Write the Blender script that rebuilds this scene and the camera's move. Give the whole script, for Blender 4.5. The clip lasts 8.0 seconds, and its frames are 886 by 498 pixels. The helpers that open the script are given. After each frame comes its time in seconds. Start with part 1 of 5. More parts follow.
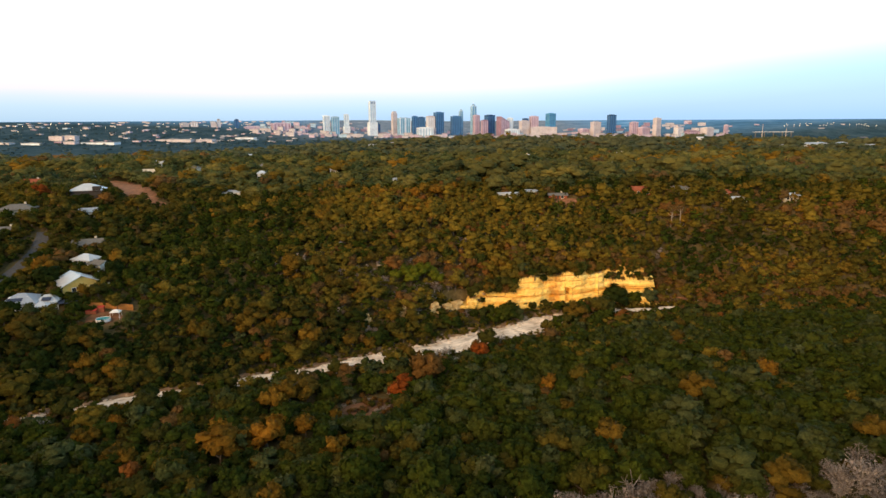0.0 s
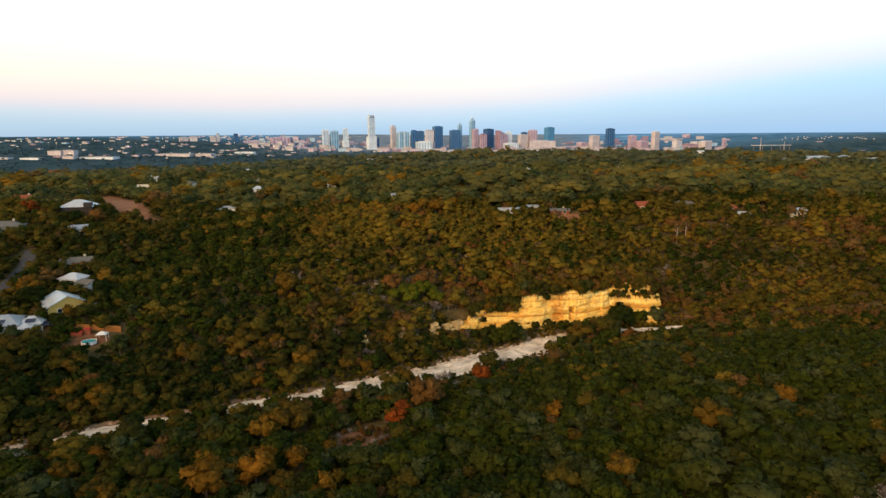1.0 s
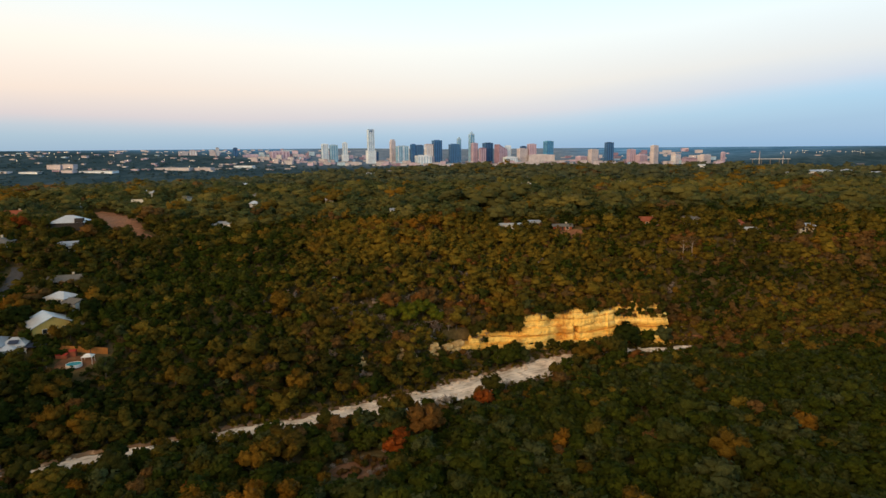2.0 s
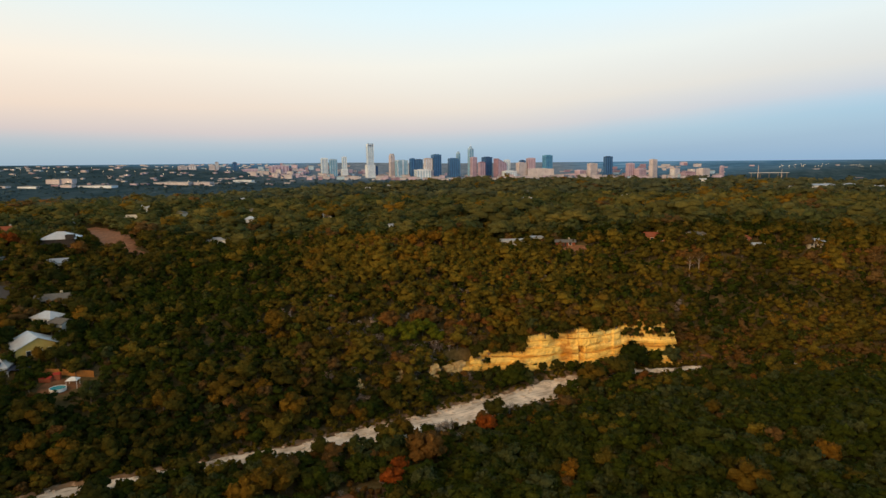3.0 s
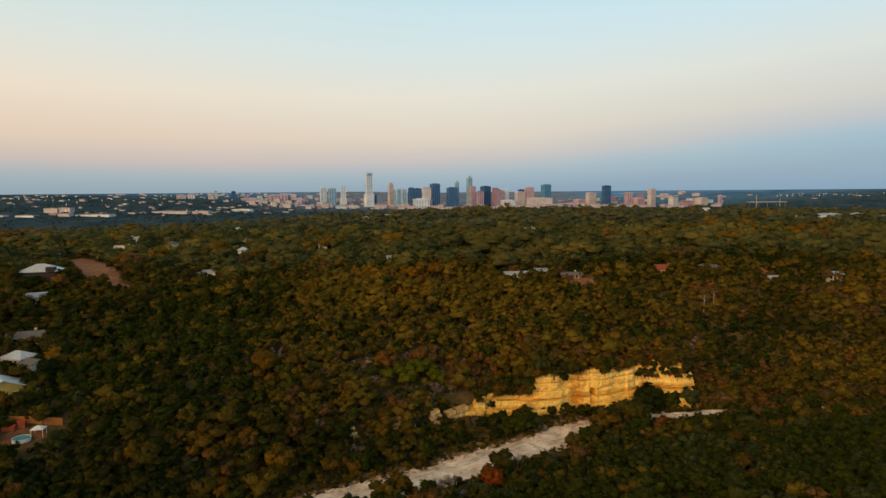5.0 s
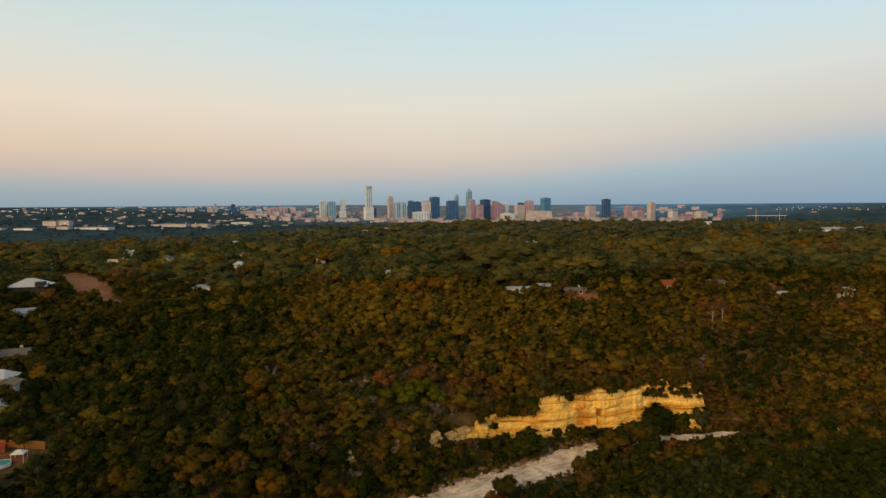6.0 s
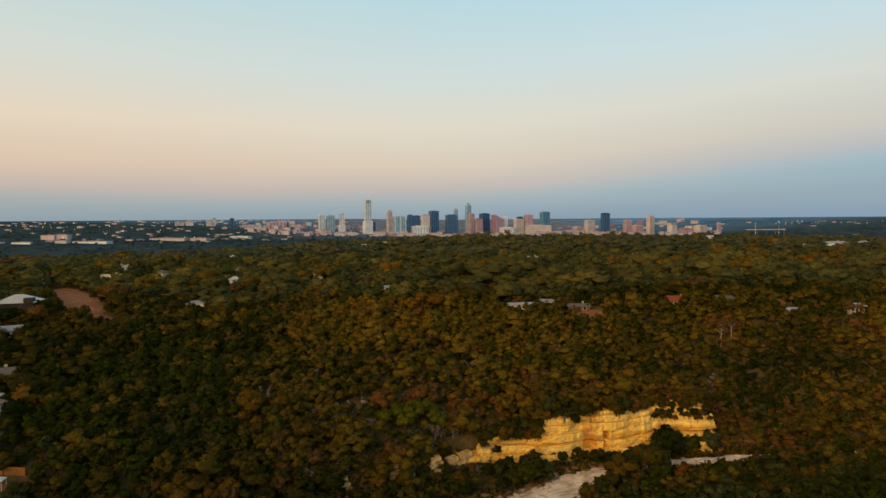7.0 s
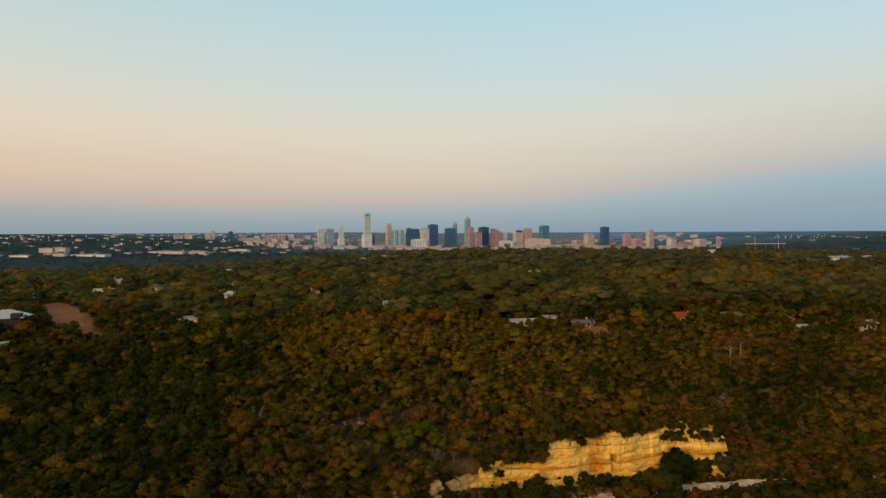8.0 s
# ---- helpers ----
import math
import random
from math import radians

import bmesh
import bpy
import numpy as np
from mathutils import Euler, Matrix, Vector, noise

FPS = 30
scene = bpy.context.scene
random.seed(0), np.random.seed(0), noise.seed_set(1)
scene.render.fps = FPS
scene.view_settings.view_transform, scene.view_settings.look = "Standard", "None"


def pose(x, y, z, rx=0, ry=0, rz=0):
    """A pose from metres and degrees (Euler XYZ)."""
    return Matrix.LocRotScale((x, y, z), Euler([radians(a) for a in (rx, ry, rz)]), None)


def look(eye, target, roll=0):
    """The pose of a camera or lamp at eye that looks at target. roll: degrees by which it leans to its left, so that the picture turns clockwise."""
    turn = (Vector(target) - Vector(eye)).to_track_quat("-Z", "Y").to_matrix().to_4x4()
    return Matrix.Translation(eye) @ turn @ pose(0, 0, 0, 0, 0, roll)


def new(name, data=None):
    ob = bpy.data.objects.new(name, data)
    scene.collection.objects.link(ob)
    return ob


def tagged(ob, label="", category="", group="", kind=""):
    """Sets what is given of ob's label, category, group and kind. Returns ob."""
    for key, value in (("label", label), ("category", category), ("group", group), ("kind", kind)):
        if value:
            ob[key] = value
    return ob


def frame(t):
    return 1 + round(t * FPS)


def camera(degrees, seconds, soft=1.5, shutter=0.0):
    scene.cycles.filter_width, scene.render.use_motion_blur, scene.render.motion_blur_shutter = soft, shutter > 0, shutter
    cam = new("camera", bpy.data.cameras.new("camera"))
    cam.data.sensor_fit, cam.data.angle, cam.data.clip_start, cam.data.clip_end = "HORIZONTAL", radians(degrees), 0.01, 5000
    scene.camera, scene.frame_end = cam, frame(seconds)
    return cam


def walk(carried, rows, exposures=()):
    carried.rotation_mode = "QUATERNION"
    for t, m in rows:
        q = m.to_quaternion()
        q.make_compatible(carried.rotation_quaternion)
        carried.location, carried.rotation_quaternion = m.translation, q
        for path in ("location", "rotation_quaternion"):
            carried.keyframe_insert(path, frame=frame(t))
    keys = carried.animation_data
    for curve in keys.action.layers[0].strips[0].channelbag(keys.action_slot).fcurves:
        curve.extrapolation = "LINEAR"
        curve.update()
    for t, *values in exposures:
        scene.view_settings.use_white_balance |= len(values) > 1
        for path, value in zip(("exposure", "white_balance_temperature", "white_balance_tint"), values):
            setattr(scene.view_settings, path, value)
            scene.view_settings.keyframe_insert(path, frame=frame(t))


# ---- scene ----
cam = camera(69.1, 8.0, soft=1.5)
PATH = [
    (0, (1.993, -4.973, 73.541), (1.988, -3.014, 73.142), -0.3),
    (0.5, (1.887, -1.08, 73.579), (1.883, 0.884, 73.201), -0.4),
    (1, (1.752, 2.824, 73.654), (1.75, 4.792, 73.296), -0.4),
    (1.5, (1.613, 6.689, 73.695), (1.612, 8.66, 73.358), -0.4),
    (3, (1.12, 17.935, 73.771), (1.123, 19.917, 73.497), -0.5),
    (3.5, (0.938, 21.651, 73.791), (0.942, 23.635, 73.54), -0.4),
    (4, (0.741, 25.215, 73.777), (0.747, 27.202, 73.547), -0.5),
    (4.5, (0.541, 28.719, 73.779), (0.548, 30.708, 73.572), -0.5),
    (6, (-0.044, 39.303, 73.7), (-0.034, 41.298, 73.556), -0.4),
    (6.5, (-0.253, 42.814, 73.706), (-0.242, 44.81, 73.583), -0.4),
    (7, (-0.457, 46.302, 73.725), (-0.444, 48.299, 73.624), -0.4),
    (7.5, (-0.664, 49.859, 73.751), (-0.649, 51.857, 73.672), -0.4),
    (8, (-0.832, 53.416, 73.762), (-0.816, 55.415, 73.703), -0.3),
]
EXPOSURES = [(0.0, -0.02, 6400, 10), (1.5, -0.46, 6380, 9), (3.5, -0.78, 6800, 9), (4.5, -0.92, 6980, 9), (6.5, -1.06, 7330, 10), (8.0, -1.14, 7430, 10)]
walk(cam, [(t, look(eye, target, roll)) for t, eye, target, roll in PATH], EXPOSURES)

# ---- world and light ----
world = bpy.data.worlds.new("dusk_sky")
scene.world = world
world.use_nodes = True
wn, wl = world.node_tree.nodes, world.node_tree.links
wn.clear()
coord = wn.new("ShaderNodeTexCoord")
split = wn.new("ShaderNodeSeparateXYZ")
wl.new(coord.outputs["Generated"], split.inputs[0])
aside = wn.new("ShaderNodeMapRange")
aside.inputs["From Min"].default_value, aside.inputs["From Max"].default_value = -0.6, 0.6
wl.new(split.outputs["X"], aside.inputs["Value"])
band = wn.new("ShaderNodeValToRGB")
band.color_ramp.interpolation = "B_SPLINE"
BAND = [(0.0, 0.010), (0.45, 0.0), (0.66, 0.014), (0.83, 0.036), (1.0, 0.058)]
while len(band.color_ramp.elements) < len(BAND):
    band.color_ramp.elements.new(0.5)
for stop, (at, high) in zip(band.color_ramp.elements, BAND):
    stop.position, stop.color = at, (high, high, high, 1)
wl.new(aside.outputs[0], band.inputs[0])
lift = wn.new("ShaderNodeMath")
lift.operation = "SUBTRACT"
wl.new(split.outputs["Z"], lift.inputs[0])
wl.new(band.outputs[0], lift.inputs[1])
wisp = wn.new("ShaderNodeTexNoise")
wisp.inputs["Scale"].default_value = 3.0
wisp.inputs["Detail"].default_value = 3.0
stretch = wn.new("ShaderNodeMapping")
stretch.inputs["Scale"].default_value = (1.0, 1.0, 5.0)
wl.new(coord.outputs["Generated"], stretch.inputs[0])
wl.new(stretch.outputs[0], wisp.inputs["Vector"])
waver = wn.new("ShaderNodeMath")
waver.operation = "MULTIPLY_ADD"
wl.new(wisp.outputs["Fac"], waver.inputs[0])
waver.inputs[1].default_value = 0.012
wl.new(lift.outputs[0], waver.inputs[2])
span = wn.new("ShaderNodeMapRange")
span.inputs["From Min"].default_value = -0.01
span.inputs["From Max"].default_value = 0.99
wl.new(waver.outputs[0], span.inputs["Value"])
dusk = wn.new("ShaderNodeValToRGB")
SKY = [(0.0, (0.43, 0.67, 0.96)), (0.026, (0.51, 0.76, 1.03)), (0.040, (0.65, 0.81, 1.04)), (0.055, (0.92, 0.86, 0.98)), (0.088, (1.24, 1.05, 0.98)),
       (0.15, (1.40, 1.31, 1.22)), (0.22, (1.20, 1.40, 1.50)), (0.375, (0.80, 1.37, 1.72)), (0.55, (0.52, 0.58, 0.60)), (1.0, (0.36, 0.38, 0.38))]
while len(dusk.color_ramp.elements) < len(SKY):
    dusk.color_ramp.elements.new(0.5)
for stop, (at, tone) in zip(dusk.color_ramp.elements, SKY):
    stop.position, stop.color = at, (*tone, 1)
wl.new(span.outputs[0], dusk.inputs[0])
across = wn.new("ShaderNodeMapRange")
across.inputs["From Min"].default_value, across.inputs["From Max"].default_value = -0.6, 0.6
wl.new(split.outputs["X"], across.inputs["Value"])
blush = wn.new("ShaderNodeValToRGB")
blush.color_ramp.elements[0].color, blush.color_ramp.elements[1].color = (1.07, 1.0, 0.93, 1), (0.83, 0.97, 1.07, 1)
wl.new(across.outputs[0], blush.inputs[0])
warm = wn.new("ShaderNodeMix")
warm.data_type, warm.blend_type = "RGBA", "MULTIPLY"
warm.inputs[0].default_value = 1.0
wl.new(dusk.outputs[0], warm.inputs[6])
wl.new(blush.outputs[0], warm.inputs[7])
air = wn.new("ShaderNodeTexSky")
air.sky_type, air.sun_disc = "NISHITA", False
air.sun_elevation, air.sun_rotation = radians(8), radians(216)
both = wn.new("ShaderNodeMix")
both.data_type, both.blend_type = "RGBA", "ADD"
both.inputs[0].default_value = 0.05
wl.new(warm.outputs[2], both.inputs[6])
wl.new(air.outputs[0], both.inputs[7])
back = wn.new("ShaderNodeBackground")
wl.new(both.outputs[2], back.inputs["Color"])
back.inputs["Strength"].default_value = 1.0
wo = wn.new("ShaderNodeOutputWorld")
wl.new(back.outputs[0], wo.inputs["Surface"])

sun = new("sun", bpy.data.lights.new("sun", "SUN"))
sun.data.energy, sun.data.angle, sun.data.color = 5.0, radians(50), (1.0, 0.60, 0.25)
sun.matrix_world = look((-105, -145, 64), (0, 0, 0))


# ---- materials ----
def shader(name, rough=0.9, spec=0.2):
    m = bpy.data.materials.new(name)
    m.use_nodes = True
    n = m.node_tree.nodes
    b = n["Principled BSDF"]
    b.inputs["Roughness"].default_value = rough
    b.inputs["Specular IOR Level"].default_value = spec
    return m, n, m.node_tree.links, b


def ramp(n, links, source, stops):
    r = n.new("ShaderNodeValToRGB")
    while len(r.color_ramp.elements) < len(stops):
        r.color_ramp.elements.new(0.5)
    for e, (at, tone) in zip(r.color_ramp.elements, stops):
        e.position, e.color = at, (*tone, 1)
    links.new(source, r.inputs[0])
    return r.outputs[0]


def grain(n, links, scale, detail=4.0, rough=0.6, where="Object", squash=None):
    c = n.new("ShaderNodeTexCoord")
    t = n.new("ShaderNodeTexNoise")
    t.inputs["Scale"].default_value, t.inputs["Detail"].default_value, t.inputs["Roughness"].default_value = scale, detail, rough
    if squash:
        k = n.new("ShaderNodeMapping")
        k.inputs["Scale"].default_value = squash
        links.new(c.outputs[where], k.inputs[0])
        links.new(k.outputs[0], t.inputs["Vector"])
    else:
        links.new(c.outputs[where], t.inputs["Vector"])
    return t.outputs["Fac"]


def mixed(n, links, fac, a, b, mode="MIX"):
    x = n.new("ShaderNodeMix")
    x.data_type, x.blend_type = "RGBA", mode
    if isinstance(fac, float):
        x.inputs[0].default_value = fac
    else:
        links.new(fac, x.inputs[0])
    for slot, v in ((6, a), (7, b)):
        if isinstance(v, tuple):
            x.inputs[slot].default_value = (*v, 1)
        else:
            links.new(v, x.inputs[slot])
    return x.outputs[2]


def relief(n, links, b, source, strength, distance):
    k = n.new("ShaderNodeBump")
    k.inputs["Strength"].default_value, k.inputs["Distance"].default_value = strength, distance
    links.new(source, k.inputs["Height"])
    links.new(k.outputs[0], b.inputs["Normal"])


def foliage(name, stops, single):
    """Leaves: each tree takes its own tone, each tuft a little more of its own."""
    m, n, links, b = shader(name, 0.85, 0.05)
    if single:
        tone = n.new("ShaderNodeObjectInfo").outputs["Random"]
    else:
        a = n.new("ShaderNodeAttribute")
        a.attribute_name = "tint"
        tone = a.outputs["Fac"]
    tuft = n.new("ShaderNodeNewGeometry").outputs["Random Per Island"]
    add = n.new("ShaderNodeMath")
    add.operation = "MULTIPLY_ADD"
    links.new(tuft, add.inputs[0])
    add.inputs[1].default_value = 0.06
    links.new(tone, add.inputs[2])
    sub = n.new("ShaderNodeMath")
    sub.operation = "SUBTRACT"
    links.new(add.outputs[0], sub.inputs[0])
    sub.inputs[1].default_value = 0.03
    fleck = grain(n, links, 1.5, 5.0, 0.85)
    shade = ramp(n, links, fleck, [(0.36, (0.56, 0.56, 0.58)), (0.5, (1.0, 1.0, 1.0)), (0.64, (1.42, 1.38, 1.30))])
    own = ramp(n, links, tuft, [(0.0, (0.80, 0.80, 0.81)), (1.0, (1.20, 1.20, 1.19))])
    leaf = mixed(n, links, 1.0, ramp(n, links, sub.outputs[0], stops), mixed(n, links, 1.0, shade, own, "MULTIPLY"), "MULTIPLY")
    links.new(leaf, b.inputs["Base Color"])
    relief(n, links, b, fleck, 0.8, 0.5)
    # thin leaves let a third of the light through
    thin = n.new("ShaderNodeBsdfTranslucent")
    links.new(mixed(n, links, 1.0, leaf, (1.4, 1.5, 1.1), "MULTIPLY"), thin.inputs["Color"])
    both = n.new("ShaderNodeMixShader")
    both.inputs[0].default_value = 0.30
    links.new(b.outputs[0], both.inputs[1])
    links.new(thin.outputs[0], both.inputs[2])
    links.new(both.outputs[0], n["Material Output"].inputs["Surface"])
    return m


LEAVES = {
    "juniper": [(0.0, (0.021, 0.031, 0.006)), (0.35, (0.033, 0.046, 0.006)), (0.62, (0.050, 0.060, 0.006)), (0.78, (0.050, 0.058, 0.012)), (1.0, (0.068, 0.078, 0.030))],
    "oak": [(0.0, (0.047, 0.043, 0.008)), (0.5, (0.102, 0.080, 0.012)), (1.0, (0.186, 0.130, 0.017))],
    "amber": [(0.0, (0.110, 0.080, 0.014)), (0.5, (0.160, 0.100, 0.014)), (1.0, (0.225, 0.125, 0.015))],
    "rust": [(0.0, (0.116, 0.074, 0.028)), (0.5, (0.148, 0.084, 0.027)), (0.85, (0.180, 0.086, 0.023)), (1.0, (0.212, 0.082, 0.019))],
    "lime": [(0.0, (0.085, 0.098, 0.008)), (1.0, (0.115, 0.122, 0.010))],
    "bare": [(0.0, (0.17, 0.132, 0.115)), (0.5, (0.25, 0.20, 0.18)), (1.0, (0.35, 0.29, 0.265))],
    # woods of the plain: the blue is distance haze painted into the leaves
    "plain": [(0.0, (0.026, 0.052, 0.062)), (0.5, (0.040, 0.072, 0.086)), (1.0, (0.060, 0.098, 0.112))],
}
LEAVES["scarlet"] = [(0.0, (0.20, 0.050, 0.010)), (1.0, (0.28, 0.072, 0.012))]
LEAVES["copper"] = [(0.0, (0.13, 0.068, 0.018)), (1.0, (0.19, 0.096, 0.024))]
LEAVES["orange"] = [(0.0, (0.15, 0.080, 0.010)), (1.0, (0.22, 0.105, 0.012))]
LEAVES["terrace_oak"] = [(0.0, (0.040, 0.042, 0.009)), (0.6, (0.064, 0.060, 0.010)), (1.0, (0.100, 0.076, 0.012))]
LEAF_ONE = {k: foliage(k + "_leaves", LEAVES["terrace_oak"] if k == "oak" else [(at, tuple(0.75 * u for u in c)) for at, c in v] if k == "amber" else v, True) for k, v in LEAVES.items() if k not in ("plain", "terrace_oak")}
# plateau copies of oak and juniper, greyed and lifted: haze painted into their colour
LEAVES["hazed_oak"] = [(0.0, (0.072, 0.074, 0.026)), (0.5, (0.112, 0.106, 0.031)), (1.0, (0.172, 0.14, 0.036))]
LEAVES["cedar"] = [(0.0, (0.05, 0.063, 0.026)), (0.5, (0.072, 0.085, 0.029)), (1.0, (0.102, 0.112, 0.042))]
# the farther pair is bluer, for more painted haze
LEAVES["far_hazed_oak"] = [(0.0, (0.07, 0.08, 0.044)), (0.5, (0.1, 0.104, 0.049)), (1.0, (0.145, 0.13, 0.054))]
LEAVES["far_hazed_cedar"] = [(0.0, (0.054, 0.07, 0.046)), (0.5, (0.076, 0.092, 0.053)), (1.0, (0.1, 0.112, 0.066))]
LEAF_MANY = {k: foliage(k + "_woods", v, False) for k, v in LEAVES.items()}


def speckled(name, stops, scale, rough=0.9, spec=0.15, bump=0.3, depth=0.05, where="Object", squash=None, second=0.0, cracks=None):
    m, n, links, b = shader(name, rough, spec)
    g = grain(n, links, scale, 6.0, 0.65, where, squash)
    tone = ramp(n, links, g, stops)
    if second:
        w = ramp(n, links, grain(n, links, second, 4.0, 0.6, where), [(0.3, (0.62, 0.60, 0.58)), (0.7, (1.25, 1.25, 1.25))])
        tone = mixed(n, links, 1.0, tone, w, "MULTIPLY")
    if cracks:
        turn, along, across = cracks
        c = n.new("ShaderNodeTexCoord")
        k = n.new("ShaderNodeMapping")
        k.vector_type = "TEXTURE"
        k.inputs["Rotation"].default_value = (0, 0, radians(turn))
        k.inputs["Scale"].default_value = (along, across, 1)
        links.new(c.outputs[where], k.inputs[0])
        t = n.new("ShaderNodeTexNoise")
        t.inputs["Scale"].default_value, t.inputs["Detail"].default_value = 1.0, 4.0
        links.new(k.outputs[0], t.inputs["Vector"])
        line = ramp(n, links, t.outputs["Fac"], [(0.40, (1, 1, 1)), (0.425, (0.56, 0.52, 0.48)), (0.45, (1, 1, 1)), (0.575, (1, 1, 1)), (0.59, (0.66, 0.62, 0.58)), (0.605, (1, 1, 1))])
        tone = mixed(n, links, 1.0, tone, line, "MULTIPLY")
    links.new(tone, b.inputs["Base Color"])
    if bump:
        relief(n, links, b, g, bump, depth)
    return m


BARK = speckled("bark", [(0.3, (0.05, 0.04, 0.03)), (0.7, (0.15, 0.12, 0.095))], 3.0)
PALE_BARK = speckled("pale_bark", [(0.3, (0.22, 0.18, 0.14)), (0.7, (0.42, 0.36, 0.30))], 3.0)
SOIL = speckled("leaf_litter_soil", [(0.25, (0.065, 0.055, 0.022)), (0.5, (0.105, 0.082, 0.036)), (0.62, (0.135, 0.100, 0.048)), (0.8, (0.17, 0.125, 0.066))], 0.09, second=0.9, bump=0.5, depth=0.3)


def add_plain_haze(m):
    """Beyond the plateau the sheet turns to the dull blue-green of the wooded plain, with distance haze painted into
    the colour.
    """
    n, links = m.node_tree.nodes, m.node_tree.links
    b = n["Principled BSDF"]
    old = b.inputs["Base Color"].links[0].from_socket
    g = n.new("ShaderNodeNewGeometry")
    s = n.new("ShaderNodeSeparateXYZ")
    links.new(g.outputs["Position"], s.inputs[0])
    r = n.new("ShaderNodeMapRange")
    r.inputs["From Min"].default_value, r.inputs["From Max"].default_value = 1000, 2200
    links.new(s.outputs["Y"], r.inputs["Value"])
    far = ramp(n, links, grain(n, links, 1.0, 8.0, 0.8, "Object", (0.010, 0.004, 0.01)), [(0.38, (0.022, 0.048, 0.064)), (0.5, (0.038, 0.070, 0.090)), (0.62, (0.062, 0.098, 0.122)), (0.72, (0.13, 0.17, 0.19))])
    # city ground, lightened to grey-blue: painted haze over the roofs
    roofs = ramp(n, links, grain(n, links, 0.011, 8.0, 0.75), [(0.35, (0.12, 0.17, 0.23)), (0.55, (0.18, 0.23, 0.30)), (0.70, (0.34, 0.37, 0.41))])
    city_haze = n.new("ShaderNodeMapRange")
    city_haze.inputs["From Min"].default_value, city_haze.inputs["From Max"].default_value = 3300, 4600
    links.new(s.outputs["Y"], city_haze.inputs["Value"])
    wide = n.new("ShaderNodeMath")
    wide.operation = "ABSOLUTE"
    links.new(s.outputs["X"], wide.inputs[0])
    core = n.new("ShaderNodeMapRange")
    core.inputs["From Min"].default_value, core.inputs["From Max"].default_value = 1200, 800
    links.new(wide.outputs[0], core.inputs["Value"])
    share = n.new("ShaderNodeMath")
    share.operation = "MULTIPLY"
    links.new(city_haze.outputs[0], share.inputs[0])
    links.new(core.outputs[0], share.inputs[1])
    # paler and bluer towards the horizon: haze painted into the ground
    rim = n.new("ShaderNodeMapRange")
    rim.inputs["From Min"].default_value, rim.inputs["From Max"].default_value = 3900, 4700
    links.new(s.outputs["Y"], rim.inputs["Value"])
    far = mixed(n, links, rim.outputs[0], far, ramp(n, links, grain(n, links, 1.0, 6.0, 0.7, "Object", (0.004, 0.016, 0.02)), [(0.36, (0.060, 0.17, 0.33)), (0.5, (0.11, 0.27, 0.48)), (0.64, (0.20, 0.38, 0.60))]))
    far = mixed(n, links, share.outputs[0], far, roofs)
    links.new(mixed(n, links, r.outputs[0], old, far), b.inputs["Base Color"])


add_plain_haze(SOIL)
SOIL.node_tree.nodes["Principled BSDF"].inputs["Specular IOR Level"].default_value = 0.0
DIRT = speckled("bare_dirt", [(0.3, (0.19, 0.085, 0.042)), (0.55, (0.28, 0.13, 0.066)), (0.75, (0.36, 0.19, 0.10))], 0.16, second=0.7, bump=0.4, depth=0.15)
BRUSH = speckled("dry_grass", [(0.3, (0.10, 0.055, 0.028)), (0.55, (0.18, 0.085, 0.042)), (0.75, (0.24, 0.125, 0.068))], 0.4, second=0.12, bump=0.5, depth=0.15)
BED = speckled("creek_limestone", [(0.30, (0.34, 0.25, 0.17)), (0.38, (0.60, 0.48, 0.36)), (0.46, (0.82, 0.68, 0.54)), (0.8, (0.90, 0.79, 0.66))], 0.09, second=0.12, bump=0.35, depth=0.12, cracks=(30, 26, 6.0))
BANK = speckled("bank_earth", [(0.3, (0.13, 0.080, 0.045)), (0.56, (0.25, 0.155, 0.09)), (0.66, (0.46, 0.34, 0.23)), (0.8, (0.60, 0.47, 0.35))], 0.35, second=0.08, bump=0.6, depth=0.2)
STONE = speckled("pale_stone", [(0.3, (0.40, 0.31, 0.23)), (0.55, (0.66, 0.54, 0.42)), (0.8, (0.78, 0.67, 0.55))], 0.8, bump=0.5, depth=0.1)
OUTCROP = speckled("weathered_limestone", [(0.3, (0.36, 0.22, 0.09)), (0.5, (0.64, 0.42, 0.17)), (0.75, (0.80, 0.58, 0.27))], 0.6, second=0.25, bump=0.6, depth=0.2)
ASPHALT = speckled("asphalt", [(0.3, (0.06, 0.058, 0.06)), (0.7, (0.10, 0.10, 0.105))], 1.2, bump=0.2, depth=0.03)
TIMBER = speckled("cedar_boards", [(0.3, (0.30, 0.12, 0.030)), (0.7, (0.46, 0.20, 0.055))], 1.5, squash=(6, 6, 0.6), bump=0.2, depth=0.02)
WHITE = speckled("white_paint", [(0.3, (0.66, 0.65, 0.62)), (0.7, (0.80, 0.79, 0.76))], 0.8, 0.6, bump=0)
CREAM = speckled("cream_stucco", [(0.3, (0.50, 0.42, 0.30)), (0.7, (0.62, 0.54, 0.41))], 0.9, bump=0.1)
YELLOW = speckled("yellow_stucco", [(0.3, (0.50, 0.33, 0.085)), (0.7, (0.60, 0.41, 0.12))], 0.9, bump=0.1)
BRICK_RED = speckled("red_clay", [(0.3, (0.20, 0.055, 0.028)), (0.7, (0.32, 0.10, 0.05))], 1.4, bump=0.2)
TRIM_DARK = speckled("dark_timber", [(0.3, (0.025, 0.022, 0.02)), (0.7, (0.06, 0.05, 0.045))], 2.0, 0.6, bump=0)
SHINGLE = speckled("grey_shingle", [(0.3, (0.10, 0.095, 0.085)), (0.7, (0.18, 0.17, 0.155))], 1.6, 0.85, bump=0.3)
